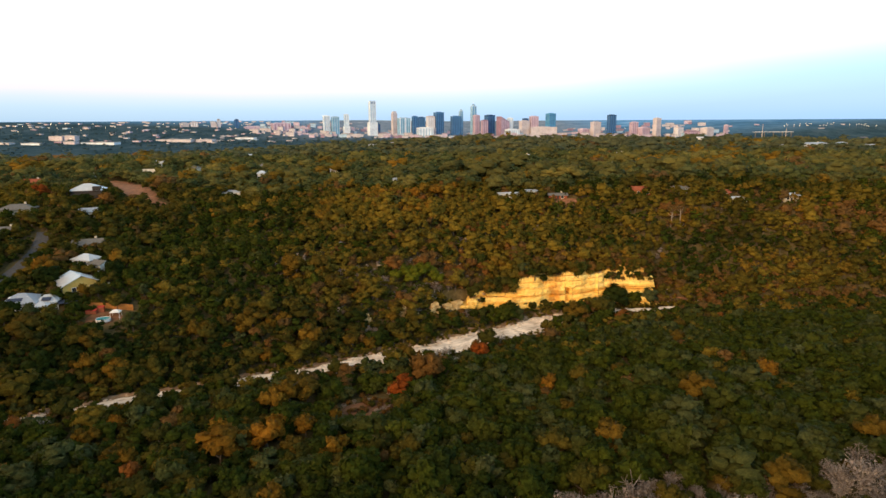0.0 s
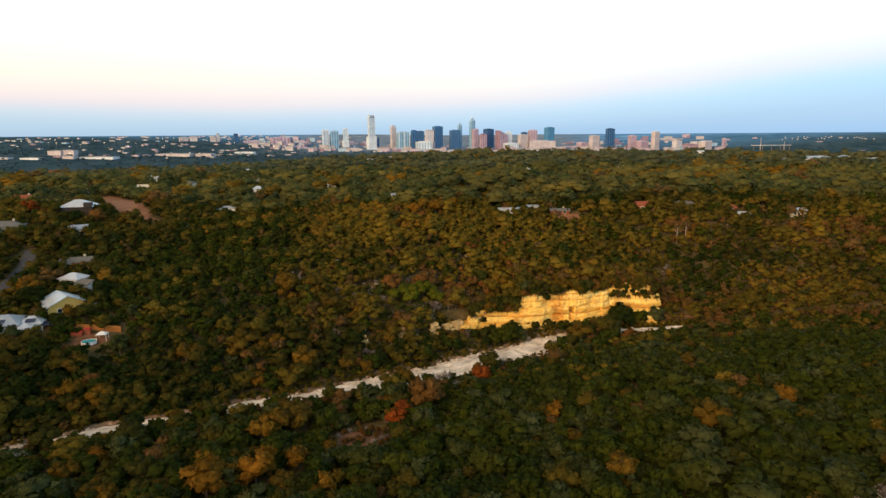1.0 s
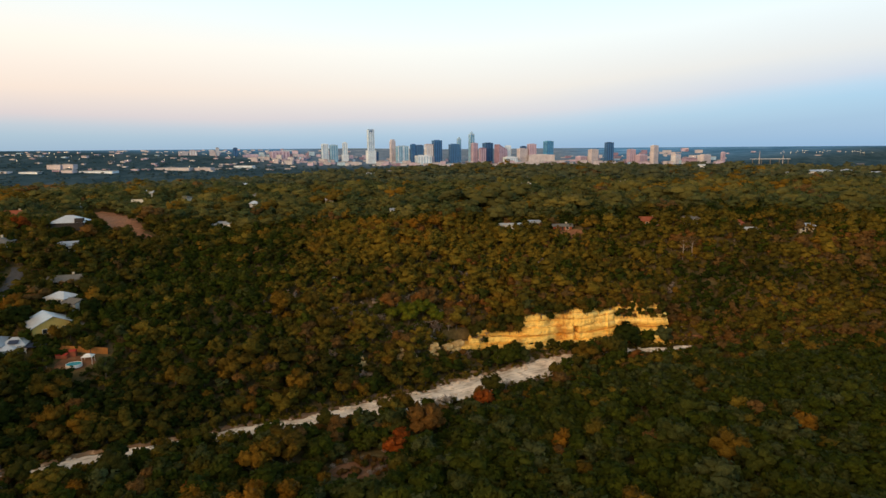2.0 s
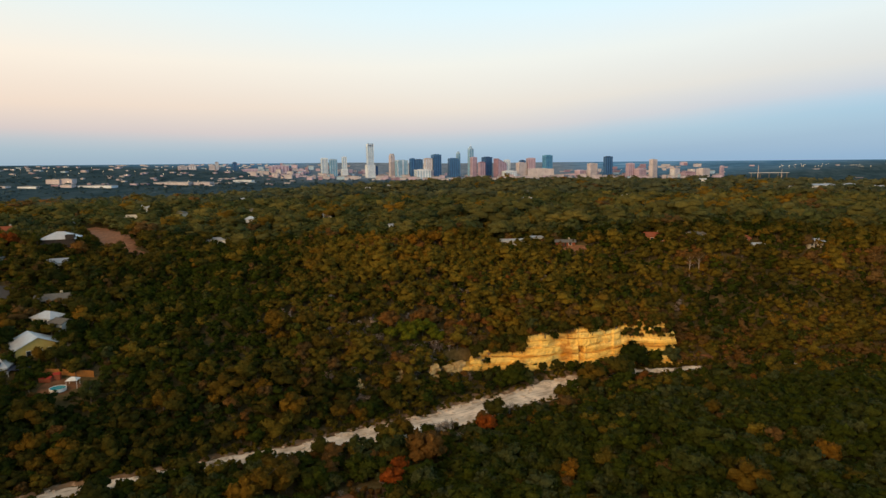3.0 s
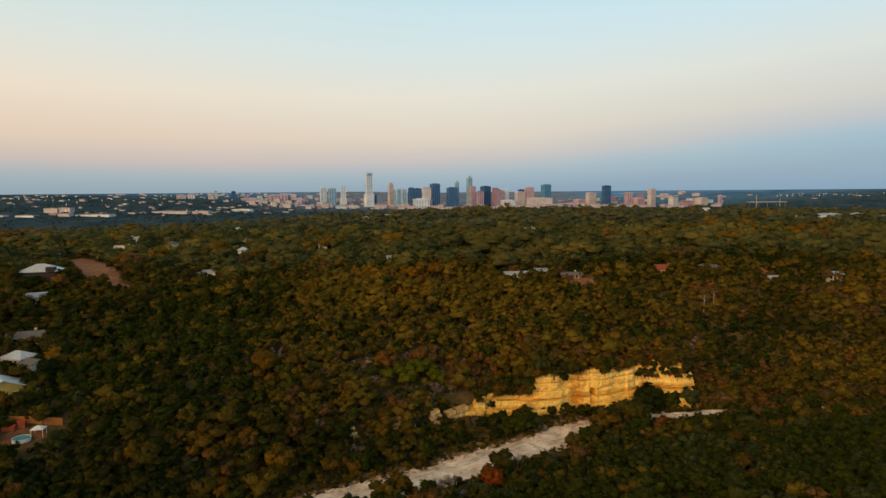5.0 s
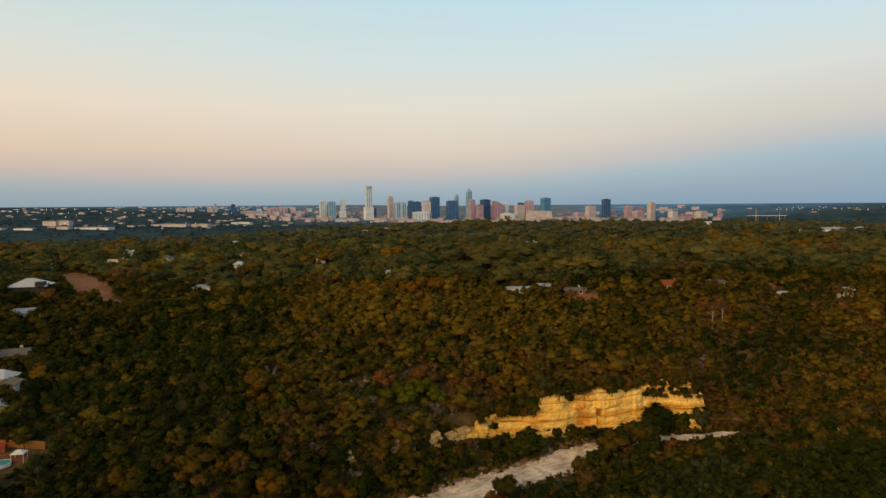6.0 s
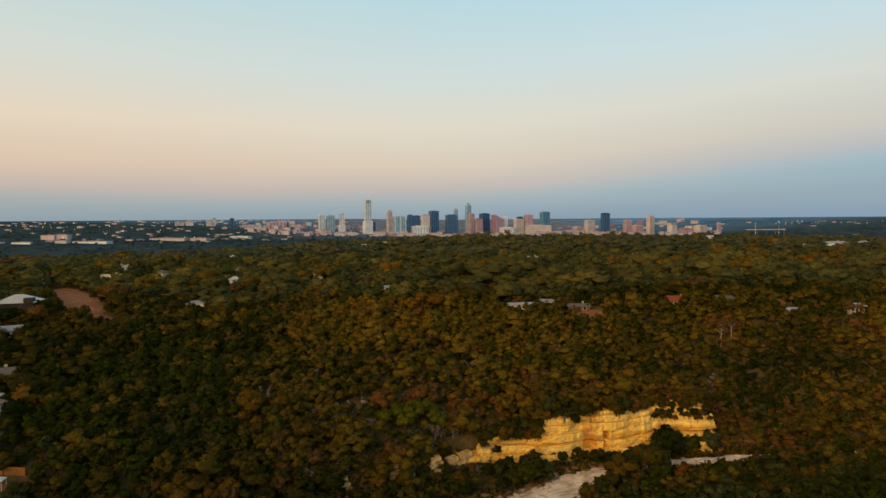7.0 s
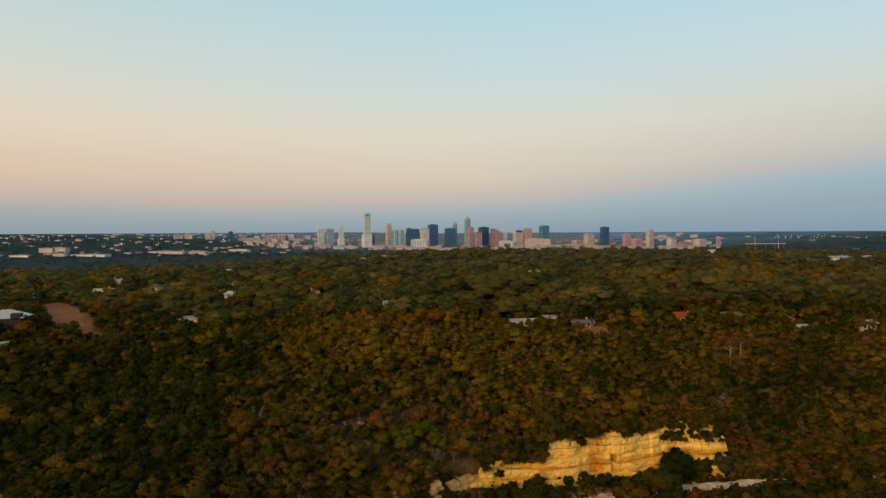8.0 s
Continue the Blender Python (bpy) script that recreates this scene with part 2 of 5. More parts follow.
FLAT_ROOF = speckled("pale_flat_roof", [(0.3, (0.22, 0.23, 0.25)), (0.7, (0.33, 0.34, 0.36))], 0.05, 0.8, bump=0)
NAVY = speckled("navy_sheet", [(0.3, (0.018, 0.026, 0.055)), (0.7, (0.03, 0.042, 0.085))], 1.2, 0.45, 0.4, bump=0)
TURQUOISE = speckled("pool_turquoise", [(0.3, (0.03, 0.30, 0.38)), (0.7, (0.06, 0.42, 0.50))], 0.8, 0.12, 0.5, bump=0)
RED_CLOTH = speckled("red_cloth", [(0.3, (0.28, 0.03, 0.02)), (0.7, (0.36, 0.05, 0.035))], 2.0, bump=0)


def seamed_metal(name, tone):
    m, n, links, b = shader(name, 0.42, 0.4)
    b.inputs["Metallic"].default_value = 0.35
    w = n.new("ShaderNodeTexWave")
    w.bands_direction = "X"
    w.inputs["Scale"].default_value = 0.75
    c = n.new("ShaderNodeTexCoord")
    links.new(c.outputs["Object"], w.inputs["Vector"])
    g = grain(n, links, 0.7, 5.0)
    links.new(ramp(n, links, g, [(0.3, tuple(0.82 * v for v in tone)), (0.7, tone)]), b.inputs["Base Color"])
    relief(n, links, b, w.outputs["Fac"], 0.25, 0.05)
    return m


METAL_WHITE = seamed_metal("white_metal_roof", (0.64, 0.67, 0.71))
METAL_GREY = seamed_metal("grey_metal_roof", (0.42, 0.45, 0.50))


def window_glass():
    m, n, links, b = shader("window_glass", 0.08, 0.6)
    b.inputs["Base Color"].default_value = (0.025, 0.03, 0.035, 1)
    return m


GLASS = window_glass()


def cliff_rock():
    """Cream limestone in level beds, with ochre stains and dark streaks."""
    m, n, links, b = shader("cliff_limestone", 0.92, 0.12)
    beds = grain(n, links, 1.0, 4.0, 0.6, "Object", (0.035, 0.035, 0.55))
    blot = grain(n, links, 0.12, 5.0, 0.6)
    fine = grain(n, links, 1.4, 6.0, 0.7)
    streak = grain(n, links, 1.0, 3.0, 0.55, "Object", (0.45, 0.45, 0.035))
    tone = ramp(n, links, beds, [(0.28, (0.38, 0.17, 0.035)), (0.40, (0.86, 0.52, 0.11)), (0.55, (0.98, 0.67, 0.18)), (0.75, (0.98, 0.75, 0.28))])
    ochre = ramp(n, links, blot, [(0.54, (0, 0, 0)), (0.66, (1, 1, 1))])
    tone = mixed(n, links, ochre, tone, (0.56, 0.27, 0.055))
    at = n.new("ShaderNodeTexCoord")
    span = n.new("ShaderNodeVectorMath")
    span.operation = "DISTANCE"
    flat = n.new("ShaderNodeMapping")
    flat.inputs["Scale"].default_value = (0.45, 0.3, 1.0)
    links.new(at.outputs["Object"], flat.inputs[0])
    links.new(flat.outputs[0], span.inputs[0])
    span.inputs[1].default_value = (43.5 * 0.45, 239.5 * 0.3, 5.3)
    rust = ramp(n, links, span.outputs["Value"], [(0.55, (1, 1, 1)), (1.0, (0, 0, 0))])
    tone = mixed(n, links, rust, tone, (0.72, 0.30, 0.03))
    dark = ramp(n, links, streak, [(0.66, (1, 1, 1)), (0.76, (0.40, 0.36, 0.32))])
    tone = mixed(n, links, 0.75, tone, dark, "MULTIPLY")
    seam = ramp(n, links, grain(n, links, 1.0, 5.0, 0.6, "Object", (0.05, 0.05, 1.5)), [(0.40, (1, 1, 1)), (0.43, (0.36, 0.28, 0.20)), (0.46, (1, 1, 1)), (0.57, (1, 1, 1)), (0.59, (0.5, 0.4, 0.3)), (0.61, (1, 1, 1))])
    tone = mixed(n, links, 0.55, tone, seam, "MULTIPLY")
    speck = ramp(n, links, fine, [(0.3, (0.80, 0.79, 0.78)), (0.65, (1.1, 1.1, 1.1))])
    tone = mixed(n, links, 1.0, tone, speck, "MULTIPLY")
    links.new(tone, b.inputs["Base Color"])
    relief(n, links, b, mixed(n, links, 0.5, beds, fine), 0.8, 0.35)
    return m


CLIFF = cliff_rock()


def facade(name, wall, pane, floor=3.9, bay=4.2, gloss=0.3, share=0.5, metal=0.0):
    """A far tower's skin: floors of window panes between slabs and piers."""
    m, n, links, b = shader(name, gloss, 0.4)
    b.inputs["Metallic"].default_value = metal
    c = n.new("ShaderNodeTexCoord")
    s = n.new("ShaderNodeSeparateXYZ")
    links.new(c.outputs["Object"], s.inputs[0])
    along = n.new("ShaderNodeMath")
    along.operation = "ADD"
    links.new(s.outputs["X"], along.inputs[0])
    links.new(s.outputs["Y"], along.inputs[1])
    j = n.new("ShaderNodeCombineXYZ")
    links.new(along.outputs[0], j.inputs["X"])
    links.new(s.outputs["Z"], j.inputs["Y"])
    t = n.new("ShaderNodeTexBrick")
    t.offset = 0.0
    t.inputs["Scale"].default_value = 1.0
    t.inputs["Brick Width"].default_value = bay
    t.inputs["Row Height"].default_value = floor
    t.inputs["Mortar Size"].default_value = floor * (1 - share) * 0.5
    t.inputs["Mortar Smooth"].default_value = 0.3
    t.inputs["Color1"].default_value = (*pane, 1)
    t.inputs["Color2"].default_value = (*(v * 1.7 for v in pane), 1)
    t.inputs["Mortar"].default_value = (*wall, 1)
    links.new(j.outputs[0], t.inputs["Vector"])
    wear = ramp(n, links, grain(n, links, 0.03, 3.0), [(0.35, (0.82, 0.82, 0.84)), (0.65, (1.1, 1.1, 1.08))])
    links.new(mixed(n, links, 1.0, t.outputs["Color"], wear, "MULTIPLY"), b.inputs["Base Color"])
    return m


# wall and pane colours are shifted towards blue: distance haze painted in
SKIN = {
    "cream": facade("cream_tower", (0.52, 0.49, 0.52), (0.29, 0.29, 0.34), share=0.4),
    "white": facade("white_tower", (0.696, 0.756, 0.800), (0.372, 0.468, 0.600), share=0.42),
    "pink": facade("pink_granite_tower", (0.504, 0.408, 0.504), (0.288, 0.252, 0.348), share=0.4),
    "red": facade("red_granite_tower", (0.288, 0.192, 0.264), (0.144, 0.120, 0.180), share=0.4),
    "blue": facade("blue_glass_tower", (0.072, 0.192, 0.384), (0.036, 0.108, 0.252), gloss=0.2, share=0.75),
    "navy": facade("dark_glass_tower", (0.036, 0.096, 0.216), (0.018, 0.048, 0.132), gloss=0.2, share=0.75),
    "pale": facade("pale_glass_tower", (0.360, 0.504, 0.648), (0.204, 0.324, 0.456), gloss=0.25, share=0.6),
    "teal": facade("teal_glass_tower", (0.096, 0.300, 0.480), (0.060, 0.204, 0.360), gloss=0.2, share=0.75),
    "tan": facade("tan_brick_block", (0.504, 0.456, 0.492), (0.216, 0.204, 0.252), share=0.35),
}


def lamp_glow():
    m, n, links, b = shader("lamp_glow", 0.5)
    b.inputs["Base Color"].default_value = (0.8, 0.7, 0.5, 1)
    b.inputs["Emission Color"].default_value = (1.0, 0.82, 0.55, 1)
    b.inputs["Emission Strength"].default_value = 2.2
    return m


GLOW = lamp_glow()


# ---- the lie of the land ----
CREEK_X = [-600, -300, -150, -108, -81, -57, -35, -6, 20, 33, 45, 60, 82, 115, 150, 300, 700]
CREEK_Y = [-60, 60, 122, 142, 156, 167, 176, 189, 206, 216, 224, 231, 236, 240, 243, 252, 262]


def smooth(a, b, v):
    k = np.clip((np.asarray(v, float) - a) / (b - a), 0, 1)
    return k * k * (3 - 2 * k)


def creek_y(x):
    x = np.asarray(x, float)
    return sum(np.interp(x + d, CREEK_X, CREEK_Y) for d in (-9, -4.5, 0, 4.5, 9)) / 5


def creek_side(x, y):
    """Metres from the middle of the creek bed, more than nought on its far bank."""
    lean = (creek_y(x + 2.0) - creek_y(x - 2.0)) / 4
    return (y - creek_y(x)) / np.sqrt(1 + lean * lean)


def cliff_y(x):
    """The line of the cliff's face in the plan."""
    return np.interp(x, [-4, 14, 33, 61, 88, 100], [225, 231.5, 237, 241, 246, 250])


def cliff_top(x):
    return np.interp(x, [-6, 0, 6, 10, 11.5, 14, 22, 29.5, 30.5, 35.5, 37, 47, 49, 58.5, 60, 65, 67, 80, 84, 85.5, 87], [0.6, 1.6, 2.8, 3.8, 6.2, 8.2, 8.8, 9.2, 15.2, 14.9, 13.5, 13.3, 14.8, 14.6, 13.2, 13.3, 15.2, 14.8, 13.0, 9.5, 2.0])


def cliff_bay(x):
    """How the face winds in and out of that line."""
    return 1.4 * np.sin(x * 0.11 + 0.6) + 0.8 * np.sin(x * 0.27 + 2)


def root_z(x, y):
    """Where a tree's foot stands: the land, or the cliff's top."""
    x, y = np.asarray(x, float), np.asarray(y, float)
    back = y - cliff_y(x)
    on_rock = (x > 11) & (x < 84) & (back - cliff_bay(x) > -1.6) & (back < 4.6)
    return np.where(on_rock, np.maximum(ground_z(x, y), cliff_top(x) - 0.6), ground_z(x, y))


def swell(x, y):
    """Slow ups and downs of the land."""
    return (np.sin(x * 0.021 + 1.3) * np.sin(y * 0.017 + 0.4) + 0.6 * np.sin(x * 0.043 - y * 0.031) + 0.35 * np.sin(x * 0.083 + y * 0.071 + 2.0))


def ground_z(x, y):
    x, y = np.asarray(x, float), np.asarray(y, float)
    s = creek_side(x, y)
    # far bank: a slope that levels off into a plateau
    steep = np.interp(x, [-300, -100, 0, 120, 320], [0.19, 0.215, 0.37, 0.6, 0.5])
    top = np.interp(x, [-500, -200, -100, 0, 120, 500], [35, 36, 35, 36, 38, 37])
    rise = np.maximum(s - 9, 0) * steep
    far = -5 * np.log((np.exp(-rise / 5) + np.exp(-top / 5)) / (1 + np.exp(-top / 5)))
    far = far + 1.6 * swell(x, y) * smooth(15, 70, s) + 0.9 * smooth(5.5, 9, s)
    back = y - cliff_y(x)
    held = smooth(-6, 6, x) * (1 - smooth(84, 92, x))
    cut = np.where(back < 4.2, np.minimum(far, 1.4), np.maximum(far, cliff_top(x) - 0.5 + 0.25 * np.clip(back - 4.2, 0, 30)))
    far = np.where(held > 0.02, far * (1 - held) + cut * held, far)
    # near bank: a flat terrace that climbs to the right
    climb = np.interp(x, [-200, -60, 20, 60, 110, 250], [3, 0, 3, 7, 9, 12])
    near = climb * smooth(15, 75, -s) + 0.7 * swell(x, y) * smooth(12, 50, -s) + 0.7 * smooth(6, 10, -s)
    # an unseen hill behind and beside the flight, added to shade the left slope
    z = np.where(s > 0, far, near) + 118 * (1 - smooth(15, 175, np.hypot(x + 318, y - 5)))
    # the plateau falls to the city's plain, which rises again to the horizon
    r = np.hypot(x, y)
    start = np.interp(x, [-1600, -500], [2900, 4280])
    z = z - 15 * smooth(430, 860, r) * (1 - smooth(-330, -30, x)) * (z > 10)
    plain = -41 + np.interp(x, [-600, 0], [3, -7]) * smooth(3300, 4000, r) + 98 * smooth(start, 4990, r)
    return z + (plain - z) * smooth(860, 1750, r)


# ---- building helpers ----
def link_mesh(name, me, material, parent=None, label=""):
    if material:
        me.materials.append(material)
    ob = new(name, me)
    if parent:
        ob.parent = parent
    return tagged(ob, label)


def part(name, bm, material, parent, label=""):
    me = bpy.data.meshes.new(name)
    bm.to_mesh(me)
    bm.free()
    return link_mesh(name, me, material, parent, label)


def block(bm, x0, x1, y0, y1, z0, z1, taper=0.0):
    """Adds a box, its top drawn in by taper."""
    lo = [bm.verts.new(p) for p in ((x0, y0, z0), (x1, y0, z0), (x1, y1, z0), (x0, y1, z0))]
    hi = [bm.verts.new(p) for p in ((x0 + taper, y0 + taper, z1), (x1 - taper, y0 + taper, z1), (x1 - taper, y1 - taper, z1), (x0 + taper, y1 - taper, z1))]
    bm.faces.new(lo[::-1])
    bm.faces.new(hi)
    for k in range(4):
        bm.faces.new((lo[k], lo[(k + 1) % 4], hi[(k + 1) % 4], hi[k]))
    return bm


def thing(name, m, label, category, group="", kind=""):
    ob = new(name)
    ob.matrix_world = m
    return tagged(ob, label, category, group, kind)


def tri_mesh(name, verts, tris, normals=None, tints=None):
    me = bpy.data.meshes.new(name)
    me.vertices.add(len(verts))
    me.vertices.foreach_set("co", np.ascontiguousarray(verts, np.float32).ravel())
    me.loops.add(3 * len(tris))
    me.loops.foreach_set("vertex_index", np.ascontiguousarray(tris, np.int32).ravel())
    me.polygons.add(len(tris))
    me.polygons.foreach_set("loop_start", np.arange(0, 3 * len(tris), 3, dtype=np.int32))
    if tints is not None:
        me.attributes.new("tint", "FLOAT", "POINT").data.foreach_set("value", np.ascontiguousarray(tints, np.float32))
    me.polygons.foreach_set("use_smooth", np.full(len(tris), normals is not None))
    me.update(calc_edges=True)
    if normals is not None:
        me.attributes.new("custom_normal", "FLOAT_VECTOR", "POINT").data.foreach_set("vector", np.ascontiguousarray(normals, np.float32).ravel())
    return me


def draped(name, xs, ys, mask, lift, material, label, category, bumpy=0.0, parent=None):
    """A sheet laid over the land inside a soft-edged mask, with its rim tucked under the ground."""
    gx, gy = np.meshgrid(xs, ys)
    k = mask(gx, gy)
    z = ground_z(gx, gy) - 0.6 + (0.6 + lift) * np.clip(k, 0, 1) + bumpy * swell(gx * 9, gy * 9) * np.clip(k, 0, 1)
    keep = k > 0.0
    w = gx.shape[1]
    i = np.arange(gx.size).reshape(gx.shape)
    q = keep[:-1, :-1] | keep[1:, :-1] | keep[:-1, 1:] | keep[1:, 1:]
    a, b, c, d = i[:-1, :-1][q], i[:-1, 1:][q], i[1:, 1:][q], i[1:, :-1][q]
    tris = np.concatenate([np.stack([a, b, c], 1), np.stack([a, c, d], 1)])
    used, inverse = np.unique(tris, return_inverse=True)
    v = np.stack([gx.ravel(), gy.ravel(), z.ravel()], 1)[used]
    me = tri_mesh(name, v, inverse.reshape(-1, 3))
    me.polygons.foreach_set("use_smooth", np.ones(len(me.polygons), bool))
    ob = link_mesh(name, me, material, parent)
    return tagged(ob, label, category, kind="structure")


# ---- ground ----
def stretch_axis(inner, step, reach, grow=1.16):
    out, d, at = [], step, inner
    while at < reach:
        d *= grow
        at += d
        out.append(min(at, reach))
    return np.array(out)


side = stretch_axis(210, 2.2, 5200)
gx = np.concatenate([-side[::-1], np.arange(-210, 210.1, 2.2), side])
ahead = stretch_axis(345, 2.0, 5200, 1.10)
gy = np.concatenate([-np.array([70 + 140 * k * k for k in range(6, 0, -1)], float), np.arange(-70, 80, 6.0), np.arange(80, 345, 2.0), ahead])
mx, my = np.meshgrid(gx, gy)
mz = ground_z(mx, my)
inner = (np.hypot(mx, my) < 420)
mz = mz + inner * 0.12 * swell(mx * 13, my * 11)
idx = np.arange(mx.size).reshape(mx.shape)
a, b, c, d = idx[:-1, :-1].ravel(), idx[:-1, 1:].ravel(), idx[1:, 1:].ravel(), idx[1:, :-1].ravel()
land = tri_mesh("ground", np.stack([mx.ravel(), my.ravel(), mz.ravel()], 1), np.concatenate([np.stack([a, b, c], 1), np.stack([a, c, d], 1)]))
land.polygons.foreach_set("use_smooth", np.ones(len(land.polygons), bool))
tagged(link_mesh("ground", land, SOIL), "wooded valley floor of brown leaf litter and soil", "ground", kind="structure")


def bed_half(x):
    """Half the width of the pale creek bed."""
    return np.interp(x, [-160, -110, -60, -30, -8, 20, 38, 45, 53, 64, 72, 88, 96, 170], [1.8, 2.0, 2.4, 4.0, 6.0, 6.1, 5.8, 5.2, 2.0, 1.6, 3.0, 3.2, 1.2, 1.0]) + 0.7 * np.sin(x * 0.21) + 0.35 * np.sin(x * 0.57 + 1) + 0.2 * np.sin(x * 1.9)



bed = draped("creek_bed", np.arange(-180, 200, 0.7), np.arange(95, 262, 0.7), lambda x, y: np.clip((bed_half(x) + 1.0 - np.abs(creek_side(x, y))) / 1.6, 0, 1), 0.25,
             BED, "dry pale limestone creek bed winding along the valley", "creek bed", 0.04)


def oval(cx, cy, rx, ry, turn=0.0, ragged=0.25):
    c, s = math.cos(turn), math.sin(turn)
    def inside(x, y):
        u, v = (x - cx) * c + (y - cy) * s, -(x - cx) * s + (y - cy) * c
        return np.clip((1 - np.hypot(u / rx, v / ry) + ragged * 0.5 * swell(x * 5, y * 5)) * 3, 0, 1)
    return inside


bank_mask = lambda x, y: np.clip((1.5 + 0.6 * np.sin(x * 0.31) - np.abs(creek_side(x, y) - bed_half(x) - 1.0)) / 0.5, 0, 1) * ((x > -105) & (x < 64))
draped("creek_bank", np.arange(-108, 66, 0.7), np.arange(138, 246, 0.7), bank_mask, 0.75, BANK, "low cut bank of brown earth and broken limestone", "bank", 0.1)
def lot_mask(x, y):
    """The lot: a band that runs down the slope and narrows to a track."""
    mid = np.interp(y, [303, 312, 326, 360, 398], [-127, -139, -157, -180, -204])
    half = np.interp(y, [300, 308, 318, 330, 362, 392, 400], [0.5, 3.0, 7.0, 13.0, 14.0, 8.0, 0.5]) + 1.2 * np.sin(y * 0.33) + 0.8 * np.sin(y * 0.9 + 1)
    return np.clip((half - np.abs(x - mid)) / 1.6, 0, 1) * ((y > 301) & (y < 400))
draped("dirt_lot", np.arange(-222, -118, 1.5), np.arange(295, 410, 1.5), lot_mask, 0.25, DIRT, "bare ochre dirt lot cut into the wooded slope", "dirt lot", 0.05)
glade_mask = oval(-18, 147.5, 11, 6.5, 0.5)
draped("glade", np.arange(-36, 6, 1.0), np.arange(134, 165, 1.0), glade_mask, 0.2, BRUSH, "small brown clearing of dry grass beside the creek", "clearing", 0.06)
patch_mask = oval(64, 316, 7, 5.5, 0.0)
draped("bare_patch", np.arange(54, 75, 1.0), np.arange(307, 326, 1.0), patch_mask, 0.2, DIRT, "small bare ochre patch below a brick house", "clearing", 0.05)
yard_mask = oval(-108, 195, 8.5, 5.5, 0.15, 0.15)
draped("yard", np.arange(-124, -92, 1.0), np.arange(184, 206, 1.0), yard_mask, 0.15, BRUSH, "bare dirt back yard behind a board fence", "yard", 0.03)
road_mask = lambda x, y: np.clip((4.0 - np.abs(x + 152 + 0.33 * (y - 212) + 3 * np.sin(y * 0.07))) / 1.2, 0, 1) * ((y > 196) & (y < 262))
draped("road", np.arange(-185, -140, 1.0), np.arange(194, 264, 1.0), road_mask, 0.15, ASPHALT, "narrow grey asphalt lane between the houses", "road")
trail_mask = lambda x, y: np.clip((1.5 - np.abs(creek_side(x, y) - 8.5 - 1.5 * np.sin(x * 0.09))) / 0.7, 0, 1) * ((x > 92) & (x < 185))
draped("trail", np.arange(90, 188, 1.0), np.arange(232, 270, 1.0), trail_mask, 0.2, DIRT, "reddish dirt trail along the creek", "trail", 0.05)


# what the woods leave free: (x, y, radius, depth of the low growth before it)
FREE = []


# ---- cliff, stones and outcrops ----
def ledge_mesh(name, xs, face, z0, z1, deep, seed, rows=3, crown=None, dent=None):
    """One bed of rock: a bumpy front, a flat top and a back, along a line in the plan."""
    rng = np.random.default_rng(seed)
    n = len(xs)
    joints = np.cumsum(rng.uniform(0, 1, n) < 0.035)
    shove = rng.uniform(-0.24, 0.24, joints[-1] + 1)[joints]
    crack = np.where(np.r_[0, np.diff(joints)] > 0, 0.15, 0.0)
    rough = np.convolve(rng.normal(0, 0.26, n + 4), np.ones(5) / 5, "valid")
    hi = np.full(n, z1) if crown is None else np.minimum(z1, crown(xs) + rng.uniform(-0.4, 0.25, joints[-1] + 1)[joints])
    ok = hi - z0 > 0.12
    verts = []
    for r in range(rows + 1):
        k = r / rows
        bulge = 0.28 * (1 - abs(2 * k - 1) ** 2)
        y = face + shove + rough - bulge + rng.normal(0, 0.10, n) + crack + (dent(xs) if dent else 0)
        verts.append(np.stack([xs + rng.normal(0, 0.06, n), y, z0 + (hi - z0) * k + (rng.normal(0, 0.04, n) if 0 < r < rows else 0)], 1))
    verts.append(np.stack([xs, face + deep, hi], 1))
    verts.append(np.stack([xs, face + deep, np.full(n, z0)], 1))
    ring = rows + 3
    tris = []
    for r in range(ring):
        s = (r + 1) % ring
        for i in range(n - 1):
            if ok[i] and ok[i + 1]:
                p, q, u, v = r * n + i, r * n + i + 1, s * n + i + 1, s * n + i
                tris += [(p, q, u), (p, u, v)]
    for i in range(n):
        if ok[i]:
            for e, flip in ((i == 0 or not ok[i - 1], False), (i == n - 1 or not ok[i + 1], True)):
                if e:
                    for r in range(1, ring - 1):
                        f = (0 * n + i, r * n + i, (r + 1) * n + i)
                        tris.append(f[::-1] if flip else f)
    return tri_mesh(name, np.concatenate(verts), np.array(tris)) if tris else None


cliff = thing("cliff", pose(0, 0, 0), "cream limestone cliff in stained level beds above the creek", "cliff", kind="structure")
BEDS = [(0.2, 1.5, -3.2), (1.5, 1.7, -2.6), (1.7, 3.6, -2.7), (3.6, 3.8, -1.9), (3.8, 6.1, -2.0), (6.1, 6.6, 0.1), (6.6, 8.9, -0.9), (8.9, 9.1, -0.3),
        (9.1, 11.4, -0.4), (11.4, 11.6, 0.3), (11.6, 13.6, 0.0), (13.6, 16.5, 0.5)]
# hollows weathered into the beds
HOLLOWS = {4: lambda x: 1.6 * np.exp(-((x - 43.5) / 3.5) ** 4) + 2.4 * np.exp(-((x - 50) / 0.8) ** 4), 5: lambda x: 3 * np.exp(-((x - 50) / 1.0) ** 4), 6: lambda x: 3.2 * np.exp(-((x - 50.2) / 0.8) ** 4) + 1.0 * np.exp(-((x - 27) / 3) ** 4),
           8: lambda x: 1.5 * np.exp(-((x - 41) / 3) ** 4) - 0.9 * np.exp(-((x - 53) / 4) ** 8) - 0.7 * np.exp(-((x - 62) / 3) ** 8), 10: lambda x: -0.9 * np.exp(-((x - 53) / 4) ** 8) - 0.7 * np.exp(-((x - 62) / 3) ** 8)}
